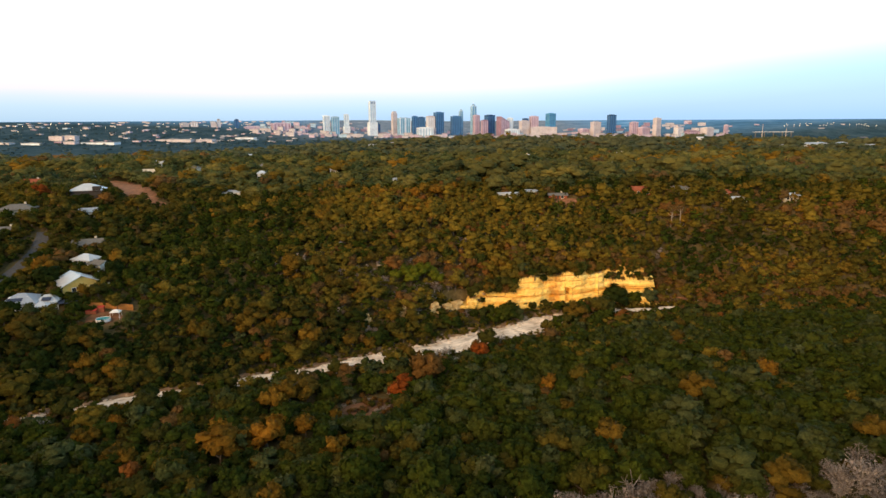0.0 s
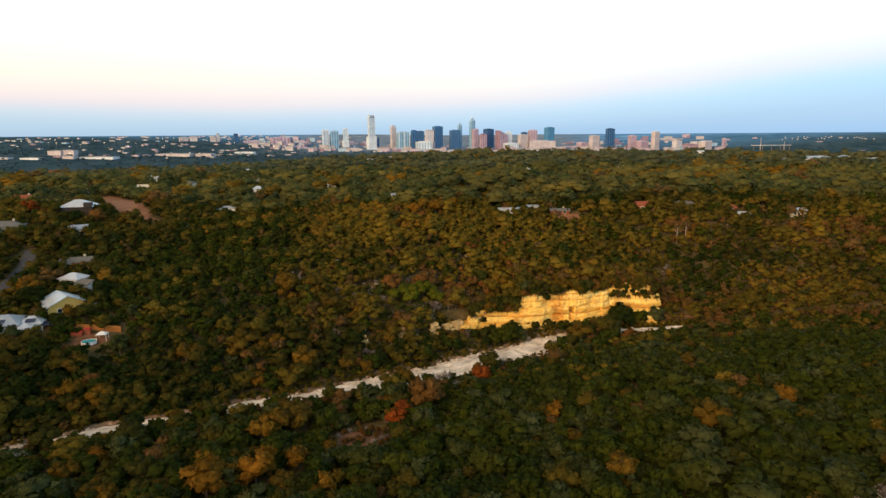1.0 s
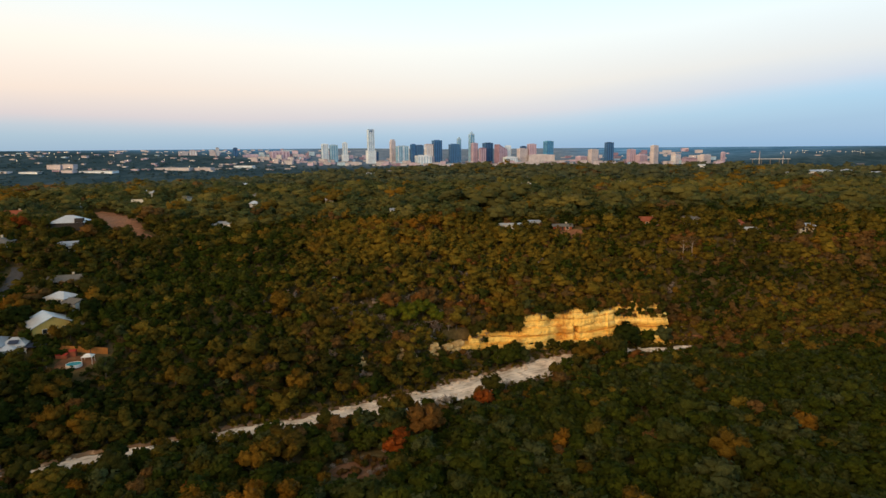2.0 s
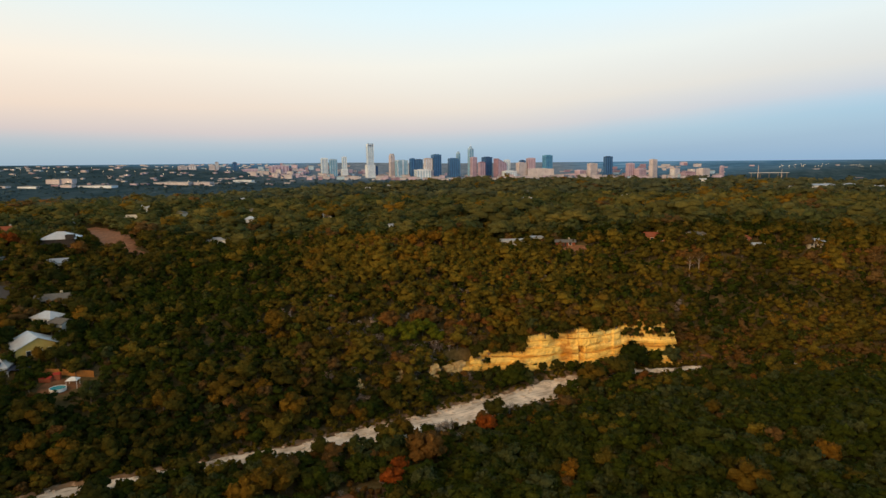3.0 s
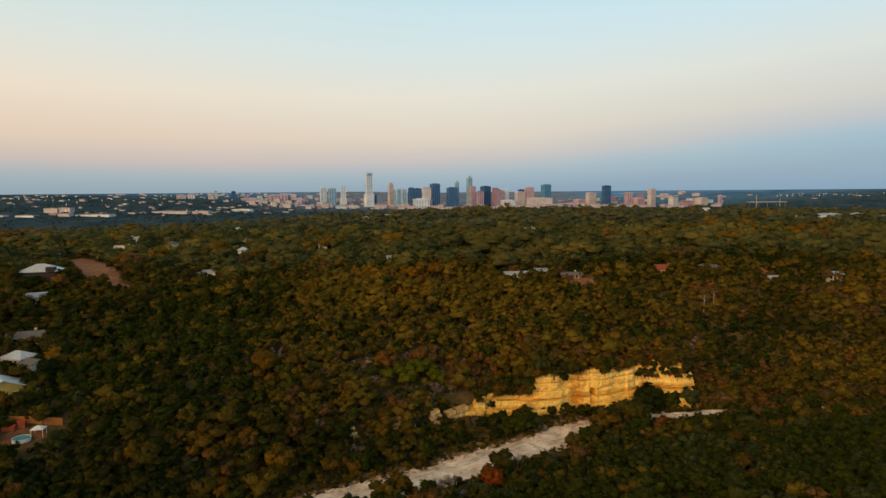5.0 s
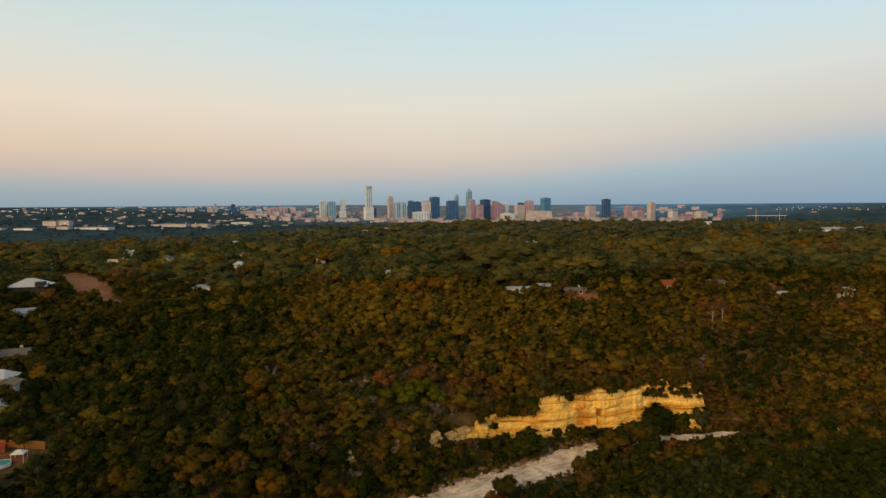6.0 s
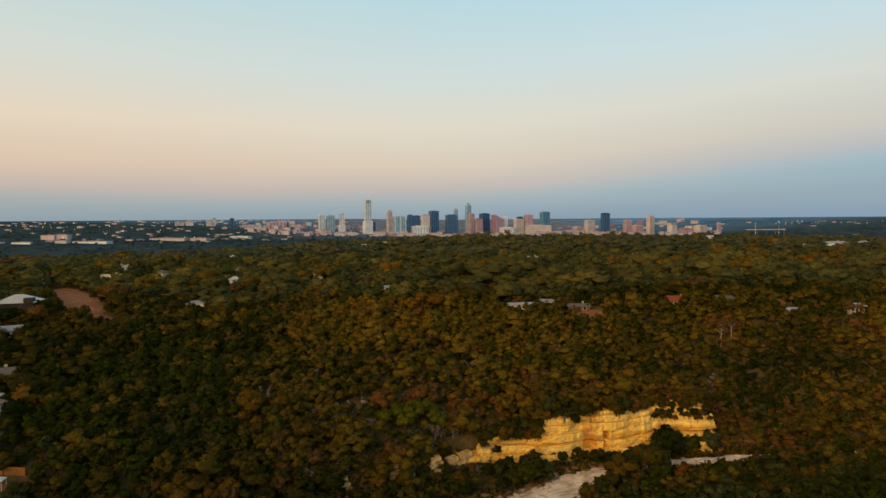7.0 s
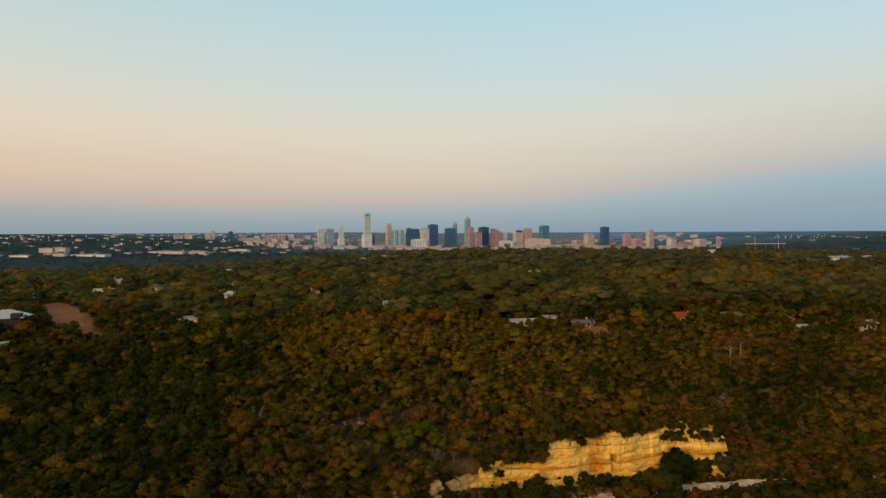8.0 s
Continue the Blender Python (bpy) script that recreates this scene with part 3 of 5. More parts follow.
BLOCKS = np.random.default_rng(12).uniform(-0.5, 0.5, 16)
for n, (z0, z1, out) in enumerate(BEDS):
    xs = np.arange(-2.0 + 2.4 * (n * 0.618 % 1), 87.5 - 4.5 * (n * 0.382 % 1), 0.62)
    bay = cliff_bay(xs) + BLOCKS[np.clip(((xs - 8) / 5.3 + 0.25 * np.sin(xs * 0.8)).astype(int), 0, 15)] + 0.18 * np.sin(xs * 0.9 + n)
    me = ledge_mesh("ledge", xs, cliff_y(xs) + out + bay, z0, z1, 9.0, 40 + n, 3 if z1 - z0 > 0.5 else 1, cliff_top, HOLLOWS.get(n))
    if me:
        # the beds dip and swell along the face
        for v in me.vertices:
            v.co.z += (0.55 * math.sin(v.co.x * 0.085 + 1.0) + 0.25 * math.sin(v.co.x * 0.21)) * min(1.0, v.co.z / 3)
        link_mesh("ledge", me, CLIFF, cliff)


def rock_outcrop(x, y, long, high, turn, seed):
    FREE.append((x, y, 1.7, 4.5))
    top = thing("rock_outcrop", pose(x, y, float(ground_z(x, y)) - 0.5, 0, 0, turn), "small cream limestone outcrop showing among the trees", "rock outcrop", "outcrops above the creek")
    beds = 3
    for k in range(beds):
        xs = np.arange(-long / 2 + 0.5 * k, long / 2 - 0.6 * k, 0.5)
        me = ledge_mesh("ledge", xs, np.full(len(xs), 0.45 * k) + 0.4 * np.sin(xs * 0.8), high * k / beds, high * (k + 1) / beds, 2.5, seed + k, 2)
        if me:
            link_mesh("ledge", me, OUTCROP, top)


for n, (x, y, long, high, turn) in enumerate([(-24, 205, 4, 3.2, 20), (-12, 211, 5, 3.8, 24), (-8, 213, 3, 3, 20), (-1, 218, 6, 4.4, 28), (4, 223, 6, 4.6, 30), (88, 246, 4, 2.0, 10), (7.5, 226.5, 7, 5.0, 26)]):
    rock_outcrop(x, y, long, high, turn, 300 + 7 * n)


def rock_mesh(seed, flat):
    rng = np.random.default_rng(seed)
    bm = bmesh.new()
    bmesh.ops.create_icosphere(bm, subdivisions=1, radius=1.0)
    for v in bm.verts:
        k = 1 + rng.normal(0, 0.16)
        v.co = Vector((v.co.x * k, v.co.y * k * 0.75, max(min(v.co.z * k * 1.5, 1.0), -1.0) * flat))
    me = bpy.data.meshes.new("stone")
    bm.to_mesh(me)
    bm.free()
    me.materials.append(STONE)
    return me


ROCKS = [rock_mesh(s, f) for s, f in ((1, 0.22), (2, 0.3), (3, 0.2), (4, 0.4), (5, 0.18), (6, 0.28))]
rng = np.random.default_rng(5)
for k in range(260):
    far_bank = k < 140
    x = rng.uniform(-36, 62) if far_bank else rng.uniform(-110, 95)
    s = bed_half(x) * (rng.uniform(0.72, 1.10) if far_bank else rng.uniform(-0.9, 0.95))
    y = float(creek_y(x) + s * 1.12)
    big = rng.uniform(0.3, 1.0) if far_bank else rng.uniform(0.25, 0.8)
    st = new("stone", ROCKS[k % 6])
    st.parent = bed
    st.matrix_world = pose(x, y, float(ground_z(x, y)) + 0.28 + 0.15 * big, rng.uniform(-8, 8), rng.uniform(-8, 8), rng.uniform(0, 360)) @ Matrix.Diagonal((big * rng.uniform(0.8, 1.6), big, big, 1))


# ---- trees ----
def ico(level):
    bm = bmesh.new()
    bmesh.ops.create_icosphere(bm, subdivisions=level, radius=1.0)
    bm.verts.ensure_lookup_table()
    v = np.array([p.co[:] for p in bm.verts])
    f = np.array([[p.index for p in q.verts] for q in bm.faces])
    bm.free()
    return v, f


def dome(level):
    """A ball without the part of its underside that no one sees."""
    v, f = ico(level)
    f = f[v[f].mean(1)[:, 2] > -0.45]
    used, back = np.unique(f, return_inverse=True)
    return v[used], back.reshape(-1, 3)


BALL1, BALL2 = dome(1), dome(2)


def tufts(rng, centres, radii, count, size, middle):
    """Leaf sprays on the outsides of the lumps: bent flakes facing outwards."""
    which = rng.choice(len(centres), count, p=radii ** 2 / (radii ** 2).sum())
    d = rng.normal(size=(count, 3))
    d /= np.linalg.norm(d, axis=1)[:, None]
    out = centres[which] - middle
    out /= np.linalg.norm(out, axis=1)[:, None] + 1e-6
    d = d + 0.75 * out + np.array([0, 0, 0.25])
    d /= np.linalg.norm(d, axis=1)[:, None]
    p = centres[which] + d * (radii[which] * rng.uniform(0.85, 1.38, count))[:, None]
    nrm = d + rng.normal(0, 0.45, (count, 3))
    nrm /= np.linalg.norm(nrm, axis=1)[:, None]
    u = np.cross(nrm, rng.normal(size=(count, 3)))
    u /= np.linalg.norm(u, axis=1)[:, None]
    w = np.cross(nrm, u)
    h = (size * rng.uniform(0.6, 1.5, count))[:, None]
    v = np.stack([p - u * h - nrm * h * 0.3, p + u * h * 0.8 - nrm * h * 0.3, p + w * h * 1.3], 1).reshape(-1, 3)
    f = np.arange(3 * count).reshape(-1, 3)
    soft = 0.75 * nrm + 0.5 * d + 0.45 * (p - middle) / (np.linalg.norm(p - middle, axis=1)[:, None] + 1e-6)
    soft /= np.linalg.norm(soft, axis=1)[:, None]
    return v, f, np.repeat(soft, 3, 0)


def crown_shape(seed, wide, high, lumps, ball, count, size, foot=0.35):
    """A crown round the origin of a tree of that height: leafy lumps over a core, with sprays on them. Returns corners, triangles and normals."""
    rng = np.random.default_rng(seed)
    low = high * foot
    half = (high - low) / 2
    middle = np.array([0, 0, low + half])
    ang = np.arange(lumps) * 2.4 + rng.uniform(-0.5, 0.5, lumps)
    up = np.linspace(-0.45, 0.9, lumps) + rng.uniform(-0.15, 0.15, lumps)
    rad = np.sqrt(np.clip(1 - up ** 2 * 0.9, 0.05, 1)) * rng.uniform(0.42, 0.74, lumps)
    centres = np.stack([np.cos(ang) * rad * wide, np.sin(ang) * rad * wide, middle[2] + up * half * 0.66], 1)
    radii = rng.uniform(0.30, 0.48, lumps) * min(wide, half * 1.3)
    bv, bf = ball
    vs, fs, ns, at = [], [], [], 0
    for c, r in list(zip(centres, radii)) + [(middle - [0, 0, half * 0.15], 0.52 * wide)]:
        v = bv * (1 + rng.normal(0, 0.17, (len(bv), 1))) * np.array([1, 1, 0.86]) * r + c
        out = 0.75 * bv + 0.55 * (v - middle) / (np.linalg.norm(v - middle, axis=1)[:, None] + 1e-6)
        vs.append(v)
        fs.append(bf + at)
        ns.append(out / np.linalg.norm(out, axis=1)[:, None])
        at += len(v)
    v, f, soft = tufts(rng, centres, radii, count, size, middle)
    return np.concatenate(vs + [v]), np.concatenate(fs + [f + at]), np.concatenate(ns + [soft])


def rod(p, q, r0, r1, sides=5):
    p, q = np.array(p, float), np.array(q, float)
    w = (q - p) / np.linalg.norm(q - p)
    u = np.cross(w, [0.31, 0.77, 0.55])
    u /= np.linalg.norm(u)
    t = np.cross(w, u)
    k = np.arange(sides) * 2 * np.pi / sides
    ring = np.cos(k)[:, None] * u + np.sin(k)[:, None] * t
    v = np.concatenate([p + ring * r0, q + ring * r1])
    i, j = np.arange(sides), (np.arange(sides) + 1) % sides
    return v, np.concatenate([np.stack([i, j, j + sides], 1), np.stack([i, j + sides, i + sides], 1)])


def joined(pieces):
    vs, fs, at = [], [], 0
    for v, f in pieces:
        vs.append(v)
        fs.append(f + at)
        at += len(v)
    return np.concatenate(vs), np.concatenate(fs)


def trunk_shape(seed, high, limbs, thick, wide):
    rng = np.random.default_rng(seed)
    out, p, r = [], np.array([0, 0, -0.4]), thick
    for k in range(3):
        q = np.array([rng.normal(0, 0.12) * high * 0.3, rng.normal(0, 0.12) * high * 0.3, high * (0.22 + 0.24 * k)])
        out.append(rod(p, q, r, r * 0.7, 6))
        for _ in range(limbs):
            a = rng.uniform(0, 6.28)
            out.append(rod(q, q + np.array([math.cos(a) * wide * 0.6, math.sin(a) * wide * 0.6, high * rng.uniform(0.15, 0.3)]), r * 0.5, r * 0.12, 4))
        p, r = q, r * 0.7
    return joined(out)


def twig_shape(seed, wide, high, count, stout=1.0):
    """A leafless crown: forks of fine pale twigs."""
    rng = np.random.default_rng(seed)
    out = []
    tips = []
    for k in range(9):
        a, e = rng.uniform(0, 6.28), rng.uniform(0.35, 0.95)
        p = np.array([0, 0, high * rng.uniform(0.25, 0.45)])
        q = np.array([math.cos(a) * wide * (1.05 - e * 0.6), math.sin(a) * wide * (1.05 - e * 0.6), high * (0.45 + 0.5 * e)])
        out.append(rod(p, q, 0.09, 0.03, 3))
        tips.append((p, q))
    v, f = joined(out)
    a = rng.integers(0, len(tips), count)
    t = rng.uniform(0.25, 1.05, count)
    p = np.array([tips[i][0] * (1 - s) + tips[i][1] * s for i, s in zip(a, t)])
    d = rng.normal(size=(count, 3)) + np.array([0, 0, 0.7]) + 0.5 * p / wide
    d /= np.linalg.norm(d, axis=1)[:, None]
    ln = rng.uniform(0.5, 1.3, count)[:, None]
    w = np.cross(d, rng.normal(size=(count, 3)))
    w /= np.linalg.norm(w, axis=1)[:, None]
    wd = stout * rng.uniform(0.014, 0.034, count)[:, None]
    tv = np.stack([p - w * wd, p + w * wd, p + d * ln + w * wd * 1.8, p + d * ln - w * wd * 1.8], 1).reshape(-1, 3)
    base = np.arange(count)[:, None] * 4
    tf = np.concatenate([base + [0, 1, 2], base + [0, 2, 3]])
    return joined([(v, f), (tv, tf)])


SIZES = {"juniper": (1.95, 4.3, 0.08), "oak": (2.5, 5.3, 0.18), "amber": (2.4, 5.6, 0.20), "rust": (2.2, 5.0, 0.18), "lime": (3.0, 5.6, 0.25), "bare": (2.6, 5.4, 0.3)}
KINDS = list(SIZES)


def shapes(kind, many, lumps, ball, count, size):
    w, h, foot = SIZES[kind]
    if kind == "bare" and count <= 100:
        return [crown_shape(980 + k, w * 0.9, h * 0.8, 2, BALL1, count + 30, 0.34, 0.1) for k in range(many)]
    if kind == "bare":
        many_twigs = []
        for k in range(many):
            rng = np.random.default_rng(950 + k)
            ang = rng.uniform(0, 6.28, 7)
            middles = np.stack([np.cos(ang) * w * 0.5, np.sin(ang) * w * 0.5, h * rng.uniform(0.45, 0.75, 7)], 1)
            haze = tufts(rng, middles, np.full(7, w * 0.42), 340 if count > 300 else 180, 0.13 if count > 300 else 0.18, np.array([0, 0, h * 0.4]))[:2]
            many_twigs.append(joined([twig_shape(900 + k, w * 0.9, h * 0.9, 420 if count > 300 else 200, 0.9), haze]))
        return many_twigs
    return [crown_shape(100 * KINDS.index(kind) + k + count, w * (0.9 + 0.08 * k), h * (0.94 + 0.05 * k), lumps, ball, count, size, foot) for k in range(many)]


FINE = {k: shapes(k, 4, 7, BALL2, 250, 0.335) for k in KINDS}
NEARBY = {k: shapes(k, 4, 7, BALL1, 125, 0.36) for k in KINDS}
MIDDLE = {k: shapes(k, 4, 4, BALL1, 70, 0.40) for k in KINDS}
COARSE = {k: shapes(k, 4, 3, BALL1, 64, 0.42) for k in KINDS}
BROAD = {k: shapes(k, 4, 6, BALL1, 34, 0.54) for k in KINDS}
DISTANT = {k: shapes(k, 4, 4, BALL1, 24, 0.62) for k in KINDS}
SPECK = [crown_shape(60 + k, 3.6, 3.2, 2, BALL1, 2, 0.6) for k in range(3)]


def open_ground(x, y, h):
    """True where a tree of height h may stand."""
    s = creek_side(x, y)
    ok = (s > bed_half(x) + 0.6 + 0.25 * h) | (s < -bed_half(x) - np.interp(x, [-130, -60, -42, -38, -28, -24, -11, -7, 43, 48, 66, 72, 86, 92, 120], [1.25, 1.2, 1.1, 1.9, 1.9, 0.8, 0.8, 2.1, 1.9, 0.1, 0.1, 2.0, 2.0, 0.5, 0.5]) * h)
    c = y - cliff_y(x)
    before = (x > 8) & (x < 84) & (c < 0.9) & (s > 0)
    ok &= ~before | ((c < -3.0) & (h < np.where(x < 34, 1.8, 3.0)))
    ok &= ~((x > 9) & (x < 84) & (c > -1) & (c < 5.0) & (h > 1.5 + 0.8 * c))
    ok &= (lot_mask(x, y) < 0.05) & (glade_mask(x, y) < 0.05) & (yard_mask(x, y) < 0.05) & (patch_mask(x, y) < 0.05) & (road_mask(x, y) < 0.05) & (trail_mask(x, y) < 0.05)
    for hx, hy, r, deep in FREE:
        u = y - hy
        ok &= np.hypot(x - hx, u) > r
        lane = (np.abs(x - hx - (hx / max(hy, 1)) * u) < r * 0.9) & (u < 0) & (u > -deep)
        ok &= ~(lane & (h > 2.6 + (-u - r) * 0.10))
    return ok


# the woods, patch by patch: x, y, half-widths along x and y, turn, shares in the order of KINDS, tone of the leaves
# tones also paint in light and shade: mid slope lifted, left bank darkened
PATCHES = [
    (20, 285, 62, 40, 0.0, (0.26, 0.66, 0.03, 0.04, 0, 0.01), 0.80),
    (-91, 266, 43, 52, 0.0, (0.88, 0.10, 0.01, 0.005, 0, 0.005), 0.52), (-74, 228, 19, 18, 0.0, (0.90, 0.08, 0.01, 0.01, 0, 0), 0.22),
    (-95, 178, 56, 17, 0.35, (0.74, 0.18, 0.04, 0.04, 0, 0), 0.08), (-38, 197, 26, 10, 0.4, (0.58, 0.26, 0.08, 0.08, 0, 0), 0.10),
    (-26, 298, 30, 20, 0.55, (0.06, 0.66, 0.26, 0.02, 0, 0), 0.86), (-12, 319, 29, 7, 0.66, (0.0, 0.10, 0.58, 0.32, 0, 0), 0.8), (-50, 284, 7, 14, 0.4, (0.02, 0.42, 0.54, 0.02, 0, 0), 0.8),
    (-52, 231, 9, 6, 0.3, (0.02, 0.30, 0.66, 0.02, 0, 0), 0.8), (-36, 222, 16, 8, 0.3, (0.14, 0.46, 0.08, 0.10, 0, 0.22), 0.6), (-20, 262, 30, 10, 0.1, (0.28, 0.56, 0.02, 0.06, 0, 0.08), 0.72),
    (-24, 244, 30, 11, 0.1, (0.14, 0.38, 0.02, 0.08, 0, 0.38), 0.85), (-8, 221, 26, 9, 0.35, (0.18, 0.36, 0.02, 0.12, 0, 0.32), 0.7), (11, 248, 13, 14, 0.0, (0.08, 0.30, 0.02, 0.18, 0, 0.42), 0.8),
    (22, 271, 7, 5, 0.0, (0.1, 0.3, 0.02, 0.28, 0, 0.30), 0.7), (6, 272, 7, 5, 0.0, (0.1, 0.34, 0.02, 0.10, 0, 0.44), 0.7), (62, 272, 34, 12, 0.0, (0.46, 0.48, 0.02, 0.03, 0, 0.01), 0.62), (50, 250, 36, 5, 0.1, (0.05, 0.30, 0.20, 0.43, 0, 0.02), 0.75),
    (112, 291, 14, 8, 0.0, (0.08, 0.32, 0.10, 0.48, 0, 0.02), 0.75), (92, 262, 8, 12, 0.0, (0.24, 0.34, 0.06, 0.18, 0, 0.18), 0.5), (110, 262, 10, 15, 0.0, (0.86, 0.12, 0.01, 0.01, 0, 0), 0.2),
    (152, 264, 34, 9, 0.0, (0.24, 0.54, 0.20, 0.02, 0, 0), 0.72), (138, 278, 26, 6, 0.0, (0.74, 0.22, 0.02, 0.02, 0, 0), 0.28), (180, 296, 40, 13, 0.1, (0.22, 0.44, 0.04, 0.26, 0, 0.04), 0.6),
    (120, 246, 60, 5, 0.06, (0.14, 0.36, 0.04, 0.34, 0, 0.12), 0.55), (-42, 137, 15, 17, 0.0, (0.52, 0.22, 0.21, 0.05, 0, 0), 0.45), (-68, 118, 26, 18, 0.3, (0.70, 0.20, 0.07, 0.03, 0, 0), 0.3),
    (-155, 280, 34, 60, 0.0, (0.50, 0.40, 0.05, 0.05, 0, 0), 0.22), (165, 465, 60, 26, 0.0, (0.16, 0.46, 0.30, 0.08, 0, 0), 0.8), (110, 335, 90, 14, 0.0, (0.74, 0.22, 0.02, 0.02, 0, 0), 0.15), (-90, 350, 40, 20, 0.0, (0.6, 0.36, 0.02, 0.02, 0, 0), 0.35),
    (-20, 400, 120, 22, 0.0, (0.42, 0.46, 0.08, 0.04, 0, 0), 0.5), (60, 560, 300, 40, 0.0, (0.60, 0.36, 0.02, 0.02, 0, 0), 0.2),
]


def patchy(x, y):
    return np.sin(x * 0.11 + 2 * np.sin(y * 0.05)) * np.sin(y * 0.13 + 1.7 * np.sin(x * 0.06 + 1))


THICKET_X, THICKET_Y = [12, 23, 47, 58, 69, 85, 110], [96, 99.5, 102, 99.5, 101.5, 106, 112]


def kind_odds(x, y):
    """The share of each kind of tree at a place, in the order of KINDS, and the tone of its leaves."""
    s = creek_side(x, y)
    p = np.zeros((len(x), 6))
    near, bank = s < 0, np.abs(s) < 22
    p[:] = (0.50, 0.44, 0.035, 0.02, 0.0, 0.005)
    tone = np.where(near, 0.55, 0.40)
    p[near & (x > -5)] = (0.935, 0.045, 0.012, 0.008, 0.0, 0.0)
    p[near & (x <= -5)] = (0.74, 0.16, 0.06, 0.04, 0.0, 0.0)
    p[bank & near] = (0.60, 0.24, 0.05, 0.10, 0.0, 0.01)
    far = patchy(x * 0.42 + 9, y * 0.36 + 30) * (s > 20)
    p[:, 0] *= np.exp(0.6 * far)
    p[:, 1] *= np.exp(-0.5 * far)
    for cx, cy, rx, ry, turn, q, t in PATCHES:
        c, d = math.cos(turn), math.sin(turn)
        u, v = ((x - cx) * c + (y - cy) * d) / rx, (-(x - cx) * d + (y - cy) * c) / ry
        g = np.exp(-((u * u + v * v) * (1 + 0.35 * swell(x * 4, y * 4))) ** 2 * 0.8)
        p = p * (1 - g[:, None]) + g[:, None] * np.array(q)
        tone = tone * (1 - g) + g * t
    # a leafless thicket at the near edge of the terrace
    edge = np.interp(x, THICKET_X, THICKET_Y) + 2.5 * np.sin(x * 0.35) + 1.5 * np.sin(x * 0.9)
    p[near & (y < edge) & (x > 12)] = (0.08, 0.08, 0.04, 0.0, 0.0, 0.80)
    n = patchy(x, y)
    turned = np.clip(1 + 1.4 * patchy(x * 1.3 + 70, y * 1.1), 0.1, 2.4)
    p[:, 2] *= np.clip(1 + 1.0 * n, 0.2, 2.5) * turned
    p[:, 3] *= np.clip(1 - 1.0 * n, 0.2, 2.5) * turned
    return p / p.sum(1)[:, None], tone


def scatter(seed, x0, x1, y0, y1, step, grow, wedge=0.73):
    """Where trees stand: a shaken grid inside the valley's view."""
    rng = np.random.default_rng(seed)
    x, y = np.meshgrid(np.arange(x0, x1, step), np.arange(y0, y1, step))
    x = (x + rng.uniform(-0.42, 0.42, x.shape) * step).ravel()
    y = (y + rng.uniform(-0.42, 0.42, y.shape) * step).ravel()
    keep = (np.abs(x) < wedge * (y + 18)) & (rng.random(len(x)) < 0.95)
    x, y = x[keep], y[keep]
    odds, tone = kind_odds(x, y)
    odds = np.cumsum(odds, 1)
    kind = (rng.random(len(x))[:, None] > odds).sum(1).clip(0, 5)
    k = np.clip(np.exp(rng.normal(0, 0.30 if grow < 1.5 else 0.36, len(x))), 0.5, 2.0) * grow
    k = np.where((kind == 5) & (y > 200), 0.55 * k, k)
    k = np.where((kind > 0) & (creek_side(x, y) < 0), 0.8 * k, k)
    base = np.array([SIZES[n][1] for n in KINDS])[kind]
    s = creek_side(x, y)
    c = y - cliff_y(x)
    k = np.where((s > 0) & (x > 6) & (x < 92) & (c < 3) & (k * base > 4.0), 4.0 / base * rng.uniform(0.5, 1, len(x)), k)
    ok = open_ground(x, y, base * k)
    small = ~ok & open_ground(x, y, 0.45 * base * k)
    k = np.where(small, 0.45 * k, k)
    ok |= small
    x, y = x[ok], y[ok]
    tint = np.clip(tone[ok] + 0.16 * patchy(x * 0.6 + 40, y * 0.6) + rng.normal(0, 0.17, len(x)), 0.02, 0.98)
    # some junipers are grey-green
    tint = np.where((kind[ok] == 0) & (rng.random(len(x)) < np.where(creek_side(x, y) < 0, 0.22, 0.06)), rng.uniform(0.8, 1.0, len(x)), np.where(kind[ok] == 0, np.minimum(tint, 0.74), tint))
    return x, y, kind[ok], k[ok], tint, rng.uniform(0, 6.28, len(x))


def grove(name, kind, table, x, y, k, tint, turn, material, label, flat=1.0):
    """All the far trees of a kind as one mesh."""
    if not len(x):
        return
    vs, fs, ts, ns, at = [], [], [], [], 0
    z = root_z(x, y) - 0.15
    pick = np.arange(len(x)) % len(table)
    for n, (v, f, *soft) in enumerate(table):
        m = pick == n
        c, s = np.cos(turn[m])[:, None], np.sin(turn[m])[:, None]
        kk = k[m][:, None]
        wd = kk * np.interp(np.sin(turn[m] * 7.3), [-1, 1], [1.15, 1.55])[:, None]
        p = np.stack([(v[:, 0] * c - v[:, 1] * s) * wd + x[m][:, None], (v[:, 0] * s + v[:, 1] * c) * wd + y[m][:, None], v[:, 2] * kk * flat + z[m][:, None]], 2)
        vs.append(p.reshape(-1, 3))
        for q in soft:
            ns.append(np.stack([q[:, 0] * c - q[:, 1] * s, q[:, 0] * s + q[:, 1] * c, q[:, 2] + 0 * c], 2).reshape(-1, 3))
        fs.append((f[None] + (np.arange(m.sum()) * len(v))[:, None, None]).reshape(-1, 3) + at)
        ts.append(np.repeat(tint[m], len(v)))
        at += m.sum() * len(v)
    me = tri_mesh(name, np.concatenate(vs), np.concatenate(fs), np.concatenate(ns) if ns else None, np.concatenate(ts))
    tagged(link_mesh(name, me, material), label, "woods", kind="stuff")


